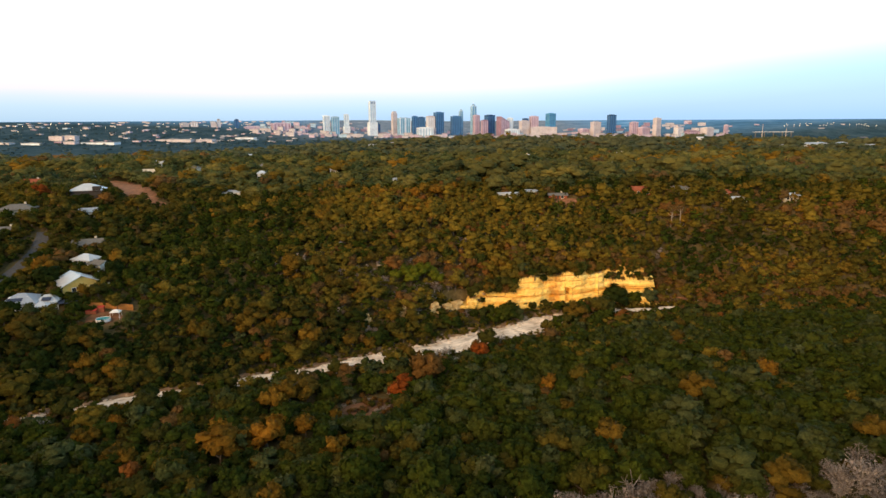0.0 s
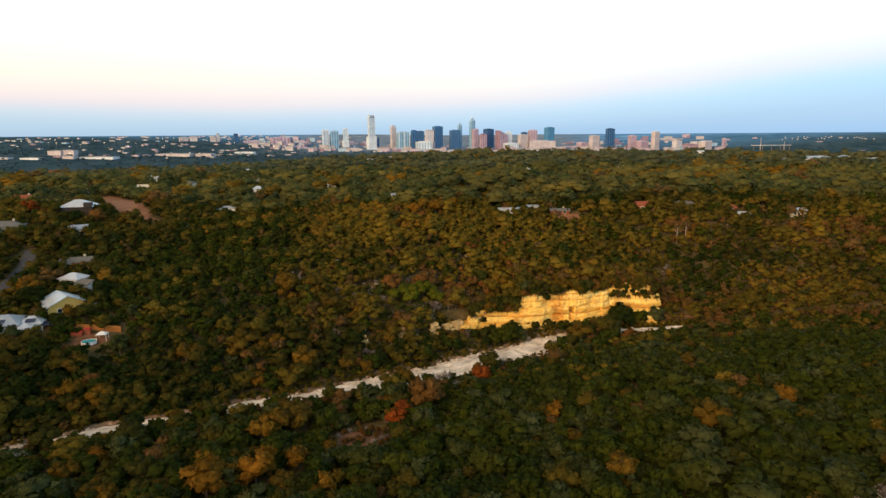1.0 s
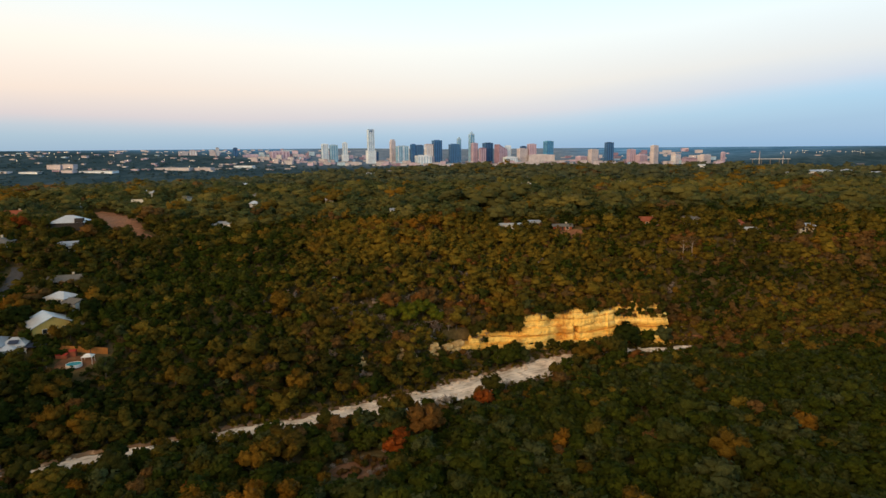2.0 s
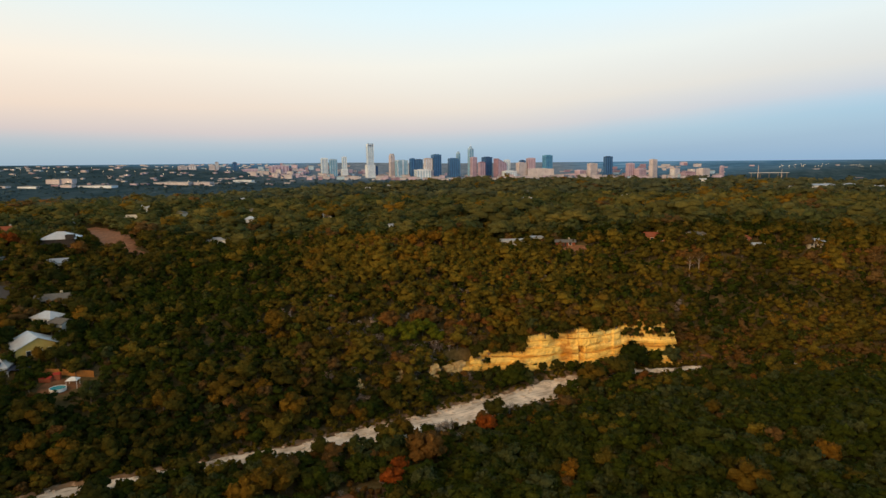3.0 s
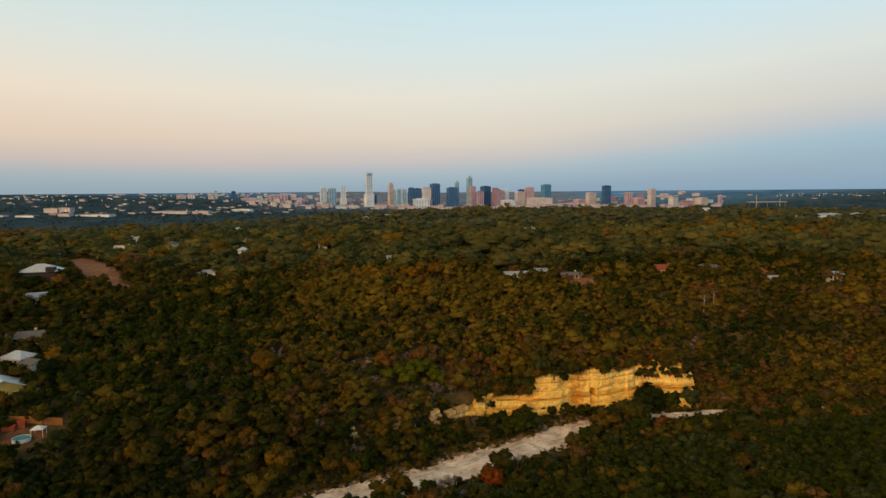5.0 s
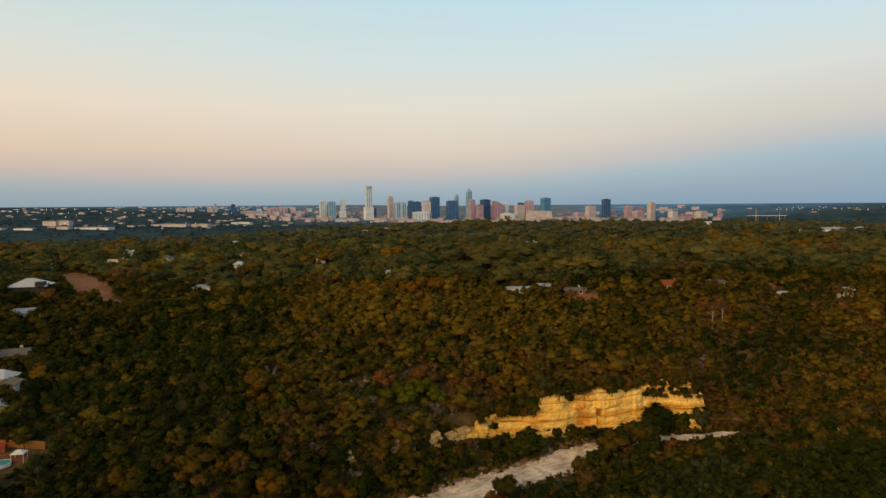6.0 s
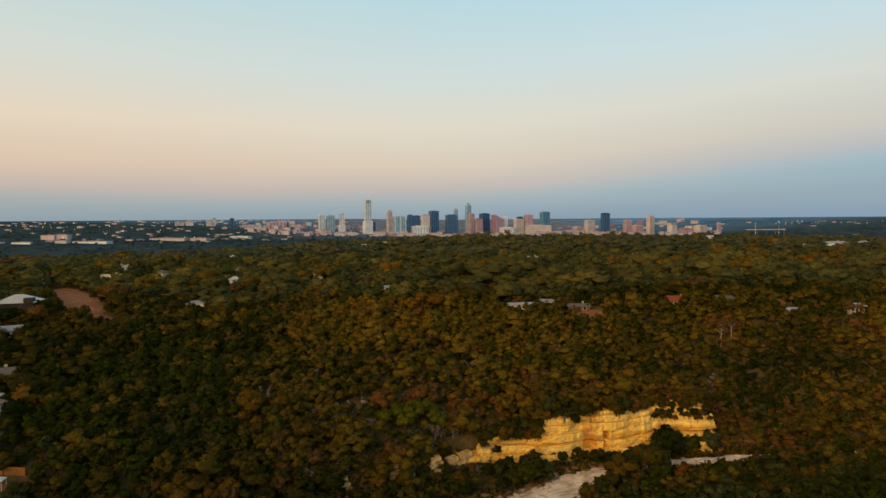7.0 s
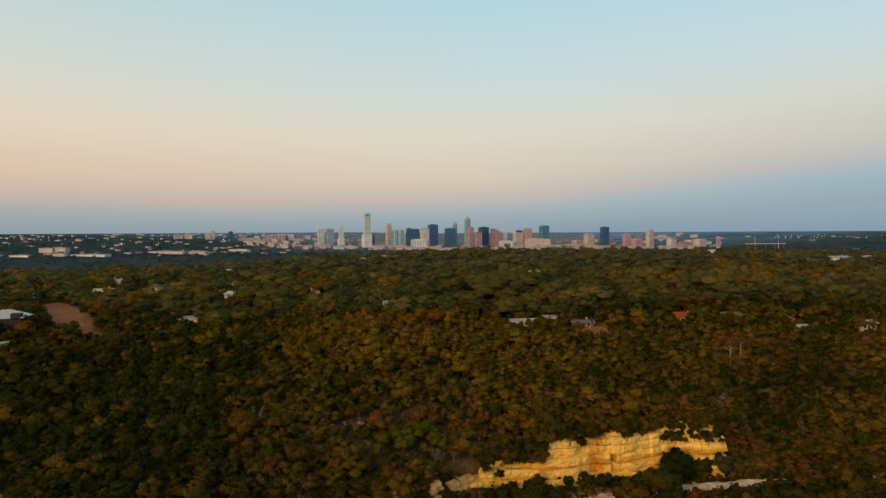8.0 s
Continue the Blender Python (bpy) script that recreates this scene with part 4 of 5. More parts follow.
WORDS = {
    "juniper": ("juniper_tree", "dense dark green juniper tree with a ragged crown"),
    "oak": ("oak_tree", "olive green live oak with a broad lumpy crown"),
    "amber": ("elm_tree", "elm tree in yellow and amber autumn leaf"),
    "rust": ("red_oak_tree", "red oak in rusty orange autumn leaf"),
    "lime": ("willow_tree", "bright yellow-green tree on the wooded slope"),
    "bare": ("bare_tree", "leafless tree with pale grey twigs"),
}
MASTERS = {}


def master(kind, n, leaf):
    if (kind, n, leaf) not in MASTERS:
        w, h, foot = SIZES[kind]
        crown = tri_mesh("crown", *FINE[kind][n])
        crown.materials.append(LEAF_ONE[leaf])
        trunk = tri_mesh("trunk", *trunk_shape(700 + n, h, 2, 0.16 if kind == "juniper" else 0.2, w))
        trunk.materials.append(PALE_BARK if kind == "bare" else BARK)
        MASTERS[kind, n, leaf] = (trunk, crown)
    return MASTERS[kind, n, leaf]


def plant(kind, n, x, y, k, turn, label="", leaf="", sink=0.1):
    name, words = WORDS[kind]
    trunk, crown = master(kind, n, leaf or kind)
    top = thing(name, pose(x, y, float(root_z(x, y)) - sink, 0, 0, math.degrees(turn)), label or words, "tree", words.split(" with")[0] + " of the valley")
    top.scale = (k * (1.05 + 0.3 * (math.sin(turn * 7.3) * 0.5 + 0.5)), k * 1.15, k)
    for title, me in (("trunk", trunk), ("crown", crown)):
        new(title, me).parent = top


# ---- houses on the slope and the plateau ----
def gable_roof(w, d, h, over, thick, hip):
    """A roof over w by d metres, its ridge along x."""
    bm = bmesh.new()
    x, y = w / 2 + over, d / 2 + over
    rx = x - (min(y, x * 0.8) if hip else 0.0)
    if not hip:
        ends = [[bm.verts.new((e, a, b)) for a, b in ((-y, 0), (0, h), (y, 0), (y, thick), (0, h + thick), (-y, thick))] for e in (-x, x)]
        for k in range(6):
            bm.faces.new((ends[0][k], ends[0][(k + 1) % 6], ends[1][(k + 1) % 6], ends[1][k]))
        for e in ends:
            bm.faces.new((e[0], e[1], e[4], e[5]))
            bm.faces.new((e[1], e[2], e[3], e[4]))
        bmesh.ops.recalc_face_normals(bm, faces=bm.faces)
        return bm
    low = [bm.verts.new(p) for p in ((-x, -y, 0), (x, -y, 0), (x, y, 0), (-x, y, 0))]
    eave = [bm.verts.new(p) for p in ((-x, -y, thick), (x, -y, thick), (x, y, thick), (-x, y, thick))]
    ridge = [bm.verts.new((-rx, 0, h + thick)), bm.verts.new((rx, 0, h + thick))]
    bm.faces.new(low[::-1])
    for k in range(4):
        bm.faces.new((low[k], low[(k + 1) % 4], eave[(k + 1) % 4], eave[k]))
    bm.faces.new((eave[0], eave[1], ridge[1], ridge[0]))
    bm.faces.new((eave[2], eave[3], ridge[0], ridge[1]))
    bm.faces.new((eave[1], eave[2], ridge[1]))
    bm.faces.new((eave[3], eave[0], ridge[0]))
    return bm


def window(parent, x, y, z, w, h):
    """A window in the wall that faces the creek."""
    fr = bmesh.new()
    for x0, x1, z0, z1 in ((-w / 2, w / 2, h, h + 0.12), (-w / 2, w / 2, -0.12, 0), (-w / 2 - 0.12, -w / 2, -0.12, h + 0.12), (w / 2, w / 2 + 0.12, -0.12, h + 0.12)):
        block(fr, x + x0, x + x1, y - 0.10, y + 0.02, z + z0, z + z1)
    win = part("window", fr, WHITE, parent)
    part("pane", block(bmesh.new(), x - w / 2, x + w / 2, y - 0.05, y + 0.02, z, z + h), GLASS, win)


def house(x, y, turn, w, d, h, rise, wall, roof, label, hip=False, windows=3, free=(7, 8), lift=0.0, chimney=True, group="houses among the trees", door=True):
    z = float(min(ground_z(x + a * w / 2, y + b * d / 2) for a in (-1, 1) for b in (-1, 1))) + lift
    top = thing("house", pose(x, y, z, 0, 0, turn), label, "house", group)
    part("wall", block(bmesh.new(), -w / 2, w / 2, -d / 2, d / 2, -1.0 - lift, h), wall, top)
    bm = gable_roof(w, d, rise, 0.6, 0.22, hip)
    bmesh.ops.translate(bm, verts=bm.verts, vec=(0, 0, h))
    part("roof", bm, roof, top)
    if not hip:
        for s in (-1, 1):
            g = bmesh.new()
            a, b, c = (s * (w / 2 - 0.02), -d / 2, h), (s * (w / 2 - 0.02), d / 2, h), (s * (w / 2 - 0.02), 0, h + rise * d / (d + 1.2) + 0.2)
            lo = [g.verts.new(p) for p in (a, b, c)]
            hi = [g.verts.new((p[0] - s * 0.2, p[1], p[2])) for p in (a, b, c)]
            g.faces.new(lo)
            g.faces.new(hi[::-1])
            for k in range(3):
                g.faces.new((lo[k], hi[k], hi[(k + 1) % 3], lo[(k + 1) % 3]))
            bmesh.ops.recalc_face_normals(g, faces=g.faces)
            part("gable", g, wall, top)
    for k in range(windows):
        window(top, -w / 2 + w * (k + 0.5) / windows, -d / 2, h * 0.42, 1.3, 1.3)
    if door and windows > 1:
        part("door", block(bmesh.new(), -w / 2 + w / windows - 0.5, -w / 2 + w / windows + 0.5, -d / 2 - 0.06, -d / 2 + 0.02, 0.1, 2.15), TRIM_DARK, top)
    if chimney:
        part("chimney", block(bmesh.new(), w * 0.18, w * 0.18 + 0.8, d * 0.1, d * 0.1 + 0.8, h, h + rise + 0.9), CREAM, top)
    FREE.append((x, y, free[0], free[1]))
    return top


# the big white-roofed house on stilts, with a dark deck
big = house(-174, 312, 14, 14, 11, 3.6, 2.9, TRIM_DARK, METAL_WHITE, "white metal-roofed house with a dark open deck over the slope", hip=True, windows=0, free=(6.4, 8), lift=2.2, chimney=False)
deck = bmesh.new()
block(deck, -7.4, 7.4, -8.6, -5.55, -0.25, 0.0)
part("deck", deck, TIMBER, big, "timber deck")
for k in range(5):
    px = -7.2 + 3.55 * k
    part("post", block(bmesh.new(), px, px + 0.22, -8.5, -8.28, -3.4, 3.5), TRIM_DARK, big)
for k in range(3):
    part("rail", block(bmesh.new(), -7.4, 7.4, -8.56, -8.48, 0.3 + 0.33 * k, 0.38 + 0.33 * k), TRIM_DARK, big)
bm = bmesh.new()
block(bm, 3.6, 7.0, -6.4, -3.0, 3.7, 5.6)
part("dormer", bm, TRIM_DARK, big)

# the yellow gabled house with a grey metal roof
yel = house(-127, 213.5, -44, 10.5, 12, 3.2, 3.0, YELLOW, METAL_WHITE, "yellow stucco house with a pale metal gable roof", windows=3, free=(6.4, 8), chimney=False)
for y in (-2.6, 0.4, 3.0):
    fr = part("window", block(bmesh.new(), 5.23, 5.37, y - 0.7, y + 0.7, 1.0, 2.6), WHITE, yel)
    part("pane", block(bmesh.new(), 5.35, 5.41, y - 0.58, y + 0.58, 1.12, 2.48), GLASS, fr)
wing = bmesh.new()
block(wing, 1.5, 5.2, 6.02, 9.2, -0.8, 2.2)
part("porch", wing, CREAM, yel)

# the house with solar panels
sol = house(-137, 199, 16, 9.5, 10, 3.4, 2.3, WHITE, METAL_GREY, "white house under pale metal hipped roofs with solar panels", hip=True, windows=3, free=(6.6, 9), chimney=False)
for px, py, pw, pd, wall_top, rise in ((7.4, 0.6, 6.4, 7.0, 2.9, 1.7), (6.6, -4.6, 4.6, 3.6, 2.4, 1.0)):
    wing = part("wing", block(bmesh.new(), px - pw / 2, px + pw / 2, py - pd / 2, py + pd / 2, -1.0, wall_top), WHITE, sol)
    bm = gable_roof(pw, pd, rise, 0.45, 0.2, True)
    bmesh.ops.translate(bm, verts=bm.verts, vec=(px, py, wall_top))
    part("wing_roof", bm, METAL_WHITE, sol)
for px, py, pz, pw, pitch in ((-1.2, -3.4, 4.5, 4.4, math.atan2(2.3, 5.6)), (7.6, -2.3, 3.95, 2.8, math.atan2(1.7, 3.9))):
    bm = block(bmesh.new(), -pw / 2, pw / 2, -0.9, 0.9, 0.0, 0.08)
    bmesh.ops.rotate(bm, verts=bm.verts, cent=(0, 0, 0), matrix=Euler((pitch, 0, 0)).to_matrix())
    bmesh.ops.translate(bm, verts=bm.verts, vec=(px, py, pz))
    part("solar_panel", bm, NAVY, sol, "dark blue solar panel")
for k in range(3):
    part("skylight", block(bmesh.new(), -3.4 + 2.6 * k, -2.8 + 2.6 * k, -1.9, -1.3, 4.75, 5.2), WHITE, sol)
bm = block(bmesh.new(), 10.9, 16.6, -4.4, 0.4, 2.4, 2.6)
part("carport_roof", bm, NAVY, sol, "dark blue sheet roof")
for px, py in ((11.2, -4.2), (16.2, -4.2), (11.2, 0.1), (16.2, 0.1)):
    part("post", block(bmesh.new(), px, px + 0.15, py, py + 0.15, -0.9, 2.4), WHITE, sol)
FREE.append((-127, 200, 4.5, 6))

# smaller roofs on the near slope
house(-141, 249, 20, 11, 7, 2.6, 1.6, CREAM, SHINGLE, "low house with a weathered grey shingle roof", windows=2, free=(1.5, 1))
house(-133, 232, -16, 8, 6, 2.9, 1.8, WHITE, METAL_WHITE, "small white house with a pale hipped roof", hip=True, windows=2, free=(3.0, 5), chimney=False)
house(-126.5, 228.5, -22, 6, 5, 2.5, 1.3, WHITE, SHINGLE, "low white outbuilding with a grey roof", windows=1, free=(3.2, 5.4), chimney=False)
house(-160, 284, 25, 8, 6, 2.8, 1.5, CREAM, METAL_GREY, "small shed with a grey metal roof below the big house", windows=1, free=(3.2, 7.8), chimney=False)
house(-188, 279, 20, 14, 9, 4.2, 2.0, CREAM, SHINGLE, "cream stucco house with a low grey roof", hip=True, windows=4, free=(4.6, 5))
house(-179, 256, 10, 9, 7, 3.2, 1.7, WHITE, SHINGLE, "white cottage with a grey shingle roof", windows=2, free=(3, 4))
house(-222, 345, 15, 11, 8, 4.6, 2.0, BRICK_RED, BRICK_RED, "red brick house with a clay tile roof", windows=3, free=(4.8, 9.6))

# roofs that stand out of the plateau's canopy
house(36.5, 327, 6, 14, 6, 3.2, 0.4, WHITE, METAL_WHITE, "long low white house with a flat pale roof", windows=5, free=(4, 6), chimney=False)
house(47, 330, 6, 5, 5, 3.4, 0.5, WHITE, METAL_GREY, "small flat-roofed white annex", windows=2, free=(2.5, 2.5), chimney=False)
house(60, 324, -4, 9, 6, 2.2, 0.9, BRICK_RED, SHINGLE, "brick house with a low grey roof", windows=2, free=(2.5, 4))
house(138.5, 313, 8, 7, 6, 2.8, 1.2, BRICK_RED, BRICK_RED, "red brick house at the plateau's edge", windows=2, free=(2.2, 3))
house(146, 310, 8, 8, 5, 2.3, 0.5, WHITE, METAL_WHITE, "low white house with a flat roof", windows=3, free=(3, 4), chimney=False)
house(172, 313, 12, 8, 6, 3.0, 1.0, CREAM, METAL_WHITE, "small cream house with a pale roof", windows=2, free=(3, 4), chimney=False)
house(100, 315, 0, 9, 7, 3.0, 1.6, TIMBER, BRICK_RED, "timber-clad house with a russet roof", windows=2, free=(2.5, 2.5))
house(118, 313, 14, 6, 6, 2.9, 1.0, WHITE, SHINGLE, "small white house under tall trees", windows=2, free=(2, 2), chimney=False)
house(-111, 338, -10, 11, 6, 4.0, 0.9, WHITE, METAL_GREY, "low house with a pale grey roof", windows=3, free=(4, 5.4), chimney=False)
house(-24, 345, 20, 3.2, 4, 4.4, 1.0, WHITE, METAL_GREY, "narrow white two-storey house", windows=1, free=(4, 9), chimney=False, door=False)
house(-204, 458, 5, 10, 7, 7.0, 1.8, WHITE, METAL_WHITE, "white house with a bright metal roof", windows=3, free=(5.6, 5.4), chimney=False)
house(-189, 417, 12, 10, 7, 5.6, 1.6, CREAM, CREAM, "tan house with a sandy tile roof", windows=3, free=(5.6, 5.4))
house(-219, 398, -8, 6, 5, 3.2, 1.0, WHITE, SHINGLE, "small white house beside the dirt lot", windows=2, free=(2.5, 3))
FARS = [(-85, 790, 16), (34, 656, 15), (58, 446, 11), (-69, 410, 10), (-51, 376, 9), (-185, 618, 16), (-127, 461, 11), (350, 648, 30), (385, 670, 34), (-308, 484, 16), (80, 599, 14), (-146, 662, 11),
        (-67, 824, 18), (410, 664, 16), (418, 632, 14), (-167, 433, 10), (-40, 384, 8), (-109, 387, 8), (140, 505, 9), (310, 781, 14)]
far_rng = random.Random(4)
for x, y, w in FARS:
    wall, roof, words = far_rng.choice(((WHITE, METAL_WHITE, "white house with a pale roof among the oaks"), (CREAM, SHINGLE, "cream house with a grey roof among the oaks"), (WHITE, METAL_GREY, "white house with a grey metal roof among the oaks")))
    house(x, y, far_rng.uniform(-20, 20), w * (0.8 if w > 25 else 0.5), 6.5, 7.2 if y > 420 else 5.6, 1.3, wall, roof, words, hip=far_rng.random() < 0.4, windows=3, free=(w * 0.28 + 1.5, 11), chimney=far_rng.random() < 0.3)

# the fenced yard: boards, pool, canopy, cloths
fence = thing("fence", pose(-117.5, 199.6, 0), "orange cedar board fence round a back yard", "fence")
for k in range(52):
    x = 0.3 * k
    y = 0.10 * x
    z = float(ground_z(-117.5 + x, 199.6 + y))
    part("board", block(bmesh.new(), x, x + 0.285, y, y + 0.05, z - 0.2, z + 1.95 + 0.04 * math.sin(k * 2.7)), TIMBER, fence)
for k in range(7):
    x = 2.55 * k
    z = float(ground_z(-117.5 + x, 199.7))
    part("post", block(bmesh.new(), x, x + 0.14, 0.10 * x + 0.06, 0.10 * x + 0.2, z - 0.4, z + 1.9), TIMBER, fence)
pz = float(ground_z(-108.2, 193.6)) + 0.15
pool = thing("swimming_pool", pose(-108.2, 193.6, pz), "round above-ground pool with turquoise water", "pool")
for name, r0, r1, z0, z1, mat in (("pool_wall", 2.1, 2.2, -0.2, 0.7, WHITE), ("water", 0.0, 2.09, 0.2, 0.6, TURQUOISE)):
    bm = bmesh.new()
    n = 28
    rings = [[bm.verts.new((r * math.cos(k * 2 * math.pi / n), r * math.sin(k * 2 * math.pi / n), z)) for k in range(n)] for r, z in ((r1, z0), (r1, z1), (max(r0, 0.01), z1), (max(r0, 0.01), z0))]
    for a, b in zip(rings, rings[1:] + rings[:1]):
        for k in range(n):
            bm.faces.new((a[k], a[(k + 1) % n], b[(k + 1) % n], b[k]))
    part(name, bm, mat, pool)
tent = thing("canopy_tent", pose(-105.2, 196.0, pz + 0.1, 0, 0, 10), "white canopy tent on four poles", "canopy")
bm = gable_roof(3.0, 2.6, 0.8, 0.1, 0.05, True)
bmesh.ops.translate(bm, verts=bm.verts, vec=(0, 0, 2.1))
part("roof", bm, WHITE, tent)
for a in (-1.4, 1.4):
    for b in (-1.2, 1.2):
        part("pole", block(bmesh.new(), a - 0.04, a + 0.04, b - 0.04, b + 0.04, -0.2, 2.12), WHITE, tent)
for n, (x, y, w, d, h) in enumerate(((-113.5, 197.2, 3.4, 2.0, 0.9), (-111.0, 198.4, 1.8, 1.4, 1.5))):
    ob = thing("play_structure", pose(x, y, float(ground_z(x, y)) + 0.1, 0, 0, 12 * n), "red cloth-covered play structure in the yard", "play set")
    bm = gable_roof(w, d, 0.5, 0.1, 0.05, False)
    bmesh.ops.translate(bm, verts=bm.verts, vec=(0, 0, h))
    part("cover", bm, RED_CLOTH, ob)
    part("frame", block(bmesh.new(), -w / 2, w / 2, -d / 2, d / 2, -0.2, h), BRICK_RED, ob)
FREE.append((-108, 194.5, 6, 9))
FREE.append((-102, 199, 4, 12))
FREE.append((64, 316, 5, 9))
FREE.append((-18, 147, 7.5, 15))
FREE.extend([(-157, 328, 9, 24), (-141, 312, 4, 14), (-170, 345, 8, 12), (-188, 372, 7, 12)])

# ---- planting ----
ACCENTS = [("rust", -10.2, 153, 1.1, "scarlet"), ("rust", -9.1, 159, 1.0, "scarlet"), ("rust", -3, 164, 1.75, "copper"), ("amber", -46.3, 121, 1.35, "orange"), ("amber", -38, 149, 1.5, ""), ("amber", -37.3, 126, 1.4, "orange"),
           ("amber", -41, 146, 1.2, ""), ("amber", -34, 152, 1.2, ""), ("amber", 28.4, 150.5, 1.0, "orange"), ("rust", 82.8, 148, 1.1, "orange"), ("amber", 61.7, 138.5, 1.15, ""), ("rust", -196.8, 310, 1.4, "scarlet"),
           ("amber", -76, 136, 0.8, "orange"), ("amber", -28, 190.5, 0.95, ""), ("rust", 12.8, 183, 1.0, "scarlet"), ("amber", -52, 178, 0.9, "orange"), ("amber", -30, 131, 1.1, "orange"), ("amber", 6, 326, 1.3, "orange"), ("amber", -2, 321, 1.2, "orange"), ("amber", -12, 315, 1.1, "orange")]
LIMES = [(-16.8, 234, 0.8), (-13, 237, 0.85), (-9, 236, 0.9), (-6, 239.5, 0.9), (-2.5, 238, 0.8), (-0.6, 235.5, 0.75), (-11, 233, 0.7)]
for n, (x, y, k) in enumerate(LIMES):
    plant("lime", n % 4, x, y, k * 1.15, n * 1.3)
for n, (kind, x, y, k, leaf) in enumerate(ACCENTS):
    plant(kind, n % 4, x, y, k * 1.05, n * 2.1, leaf=leaf, sink=0.55 * k)
for n, (kind, x, y, k, leaf) in enumerate([("amber", -120.5, 205.5, 0.9, ""), ("oak", -116, 206, 1.0, ""), ("juniper", -135, 188.5, 1.5, ""), ("juniper", -129, 189, 1.3, ""), ("juniper", -97, 190, 1.5, ""), ("juniper", -137, 213, 1.9, ""), ("amber", -143, 222, 1.3, "orange"),
                                           ("oak", -124, 236, 1.4, ""), ("oak", -146, 240, 1.1, ""), ("oak", -182, 305, 1.5, ""), ("rust", -160, 302, 1.3, "copper"), ("juniper", -168, 297, 1.2, ""), ("oak", -150, 262, 1.6, ""), ("juniper", -118, 222, 1.5, "")]):
    plant(kind, n % 4, x, y, k, n * 1.9, leaf=leaf)
for n, (kind, x, y, k, leaf) in enumerate([("amber", -10, 180.5, 1.15, ""), ("oak", -14, 178, 1.1, ""), ("juniper", -3, 179.5, 0.9, ""), ("bare", 2.5, 183, 0.8, ""), ("bare", -0.5, 181.5, 0.7, ""), ("rust", 12, 187.5, 0.9, "copper"), ("oak", 16, 191, 1.15, ""), ("bare", 20, 194, 0.8, ""),
                                           ("juniper", 41, 209, 1.3, ""), ("oak", 37, 207, 0.9, ""), ("oak", -58, 160, 1.1, ""), ("juniper", -75, 151, 1.2, ""), ("amber", -66, 156, 0.9, ""), ("oak", -92, 143, 1.2, ""), ("juniper", -104, 137, 1.1, ""), ("oak", -30, 171, 0.9, "")]):
    plant(kind, n % 4, x, y, k, n * 1.7, leaf=leaf)
for _, x, y, k, _ in ACCENTS:
    FREE.append((x, y, 2.3 * k, 5.0 * k))
for x, y, k in LIMES:
    FREE.append((x, y, 2.2, 5.0))
for n, (x, y) in enumerate(((106, 287), (110.5, 288))):
    snag = thing("bare_tree", pose(x, y, float(ground_z(x, y)), 0, 0, 80 * n), "tall leafless tree with a pale trunk on the slope", "tree")
    bits = [rod((0, 0, -0.5), (0.25, 0.1, 6.0), 0.20, 0.14, 6), rod((0.25, 0.1, 6.0), (0.1 - 0.2 * n, 0.2, 8.6 - 0.8 * n), 0.14, 0.06, 6)]
    for k in range(7):
        a, z = 2.4 * k + n, 4.4 + 0.5 * k
        bits.append(rod((0.2, 0.1, z), (0.2 + math.cos(a) * (2.2 - 0.16 * k), 0.1 + math.sin(a) * (2.2 - 0.16 * k), z + 1.7), 0.09, 0.03, 4))
    stem = tri_mesh("trunk", *joined(bits))
    stem.materials.append(PALE_BARK)
    new("trunk", stem).parent = snag
    twigs = tri_mesh("crown", *FINE["bare"][n])
    twigs.materials.append(LEAF_ONE["rust"])
    top = new("crown", twigs)
    top.parent, top.location, top.scale = snag, (0.1, 0.1, 5.2), (0.9, 0.9, 0.95)

for n in range(20):
    plant(("oak", "juniper", "bare", "rust")[n % 4], n % 4, 1 + 0.7 * n, 226.5 + 0.25 * n + 2.0 * (n % 4), 0.55 + 0.09 * (n % 4), n, "shrub beside the cliff's broken end")
dry = random.Random(3)
for n in range(64):
    x, y = -17 + dry.gauss(0, 6.5), 147.5 + dry.gauss(0, 4.2)
    plant(("rust", "oak", "rust", "bare")[n % 4], n % 4, x, y, dry.uniform(0.16, 0.36), n, "low reddish brown shrub in the dry clearing", leaf="copper" if n % 4 == 0 else "")
for n in range(26):
    y = dry.uniform(308, 392)
    x = float(np.interp(y, [303, 312, 326, 360, 398], [-127, -139, -157, -180, -204])) + dry.choice((-1, 1)) * dry.uniform(6, 15)
    plant(("juniper", "oak", "rust")[n % 3], n % 4, x, y, dry.uniform(0.4, 0.9), n, "low shrub on the edge of the dirt lot")
for n in range(64):
    x = dry.uniform(-30, 10)
    y = float(creek_y(x)) + dry.uniform(17, 34)
    plant(("bare", "rust", "oak", "bare", "juniper")[n % 5], n % 4, x, y, dry.uniform(0.28, 0.55), n, "dry brown shrub on the slope below the trees", leaf="copper" if n % 10 == 1 else "")
for n in range(70):
    x = dry.uniform(-9, 12)
    y = float(np.interp(x, [-9, 12], [222, 231])) + dry.uniform(-2.0, 9.0)
    plant(("rust", "bare", "oak", "bare", "juniper", "rust", "bare")[n % 7], n % 4, x, y, dry.uniform(0.30, 0.62), n, "dry brown shrub on the shelf beside the cliff", leaf="copper" if n % 14 == 0 else "")
for n in range(30):
    x = dry.uniform(-8, 13)
    plant(("juniper", "rust", "oak", "bare", "juniper")[n % 5], n % 4, x, float(cliff_y(x)) - dry.uniform(3.8, 6.5), dry.uniform(0.36, 0.66), n, "dark shrub before the low end of the cliff")
rim = random.Random(15)
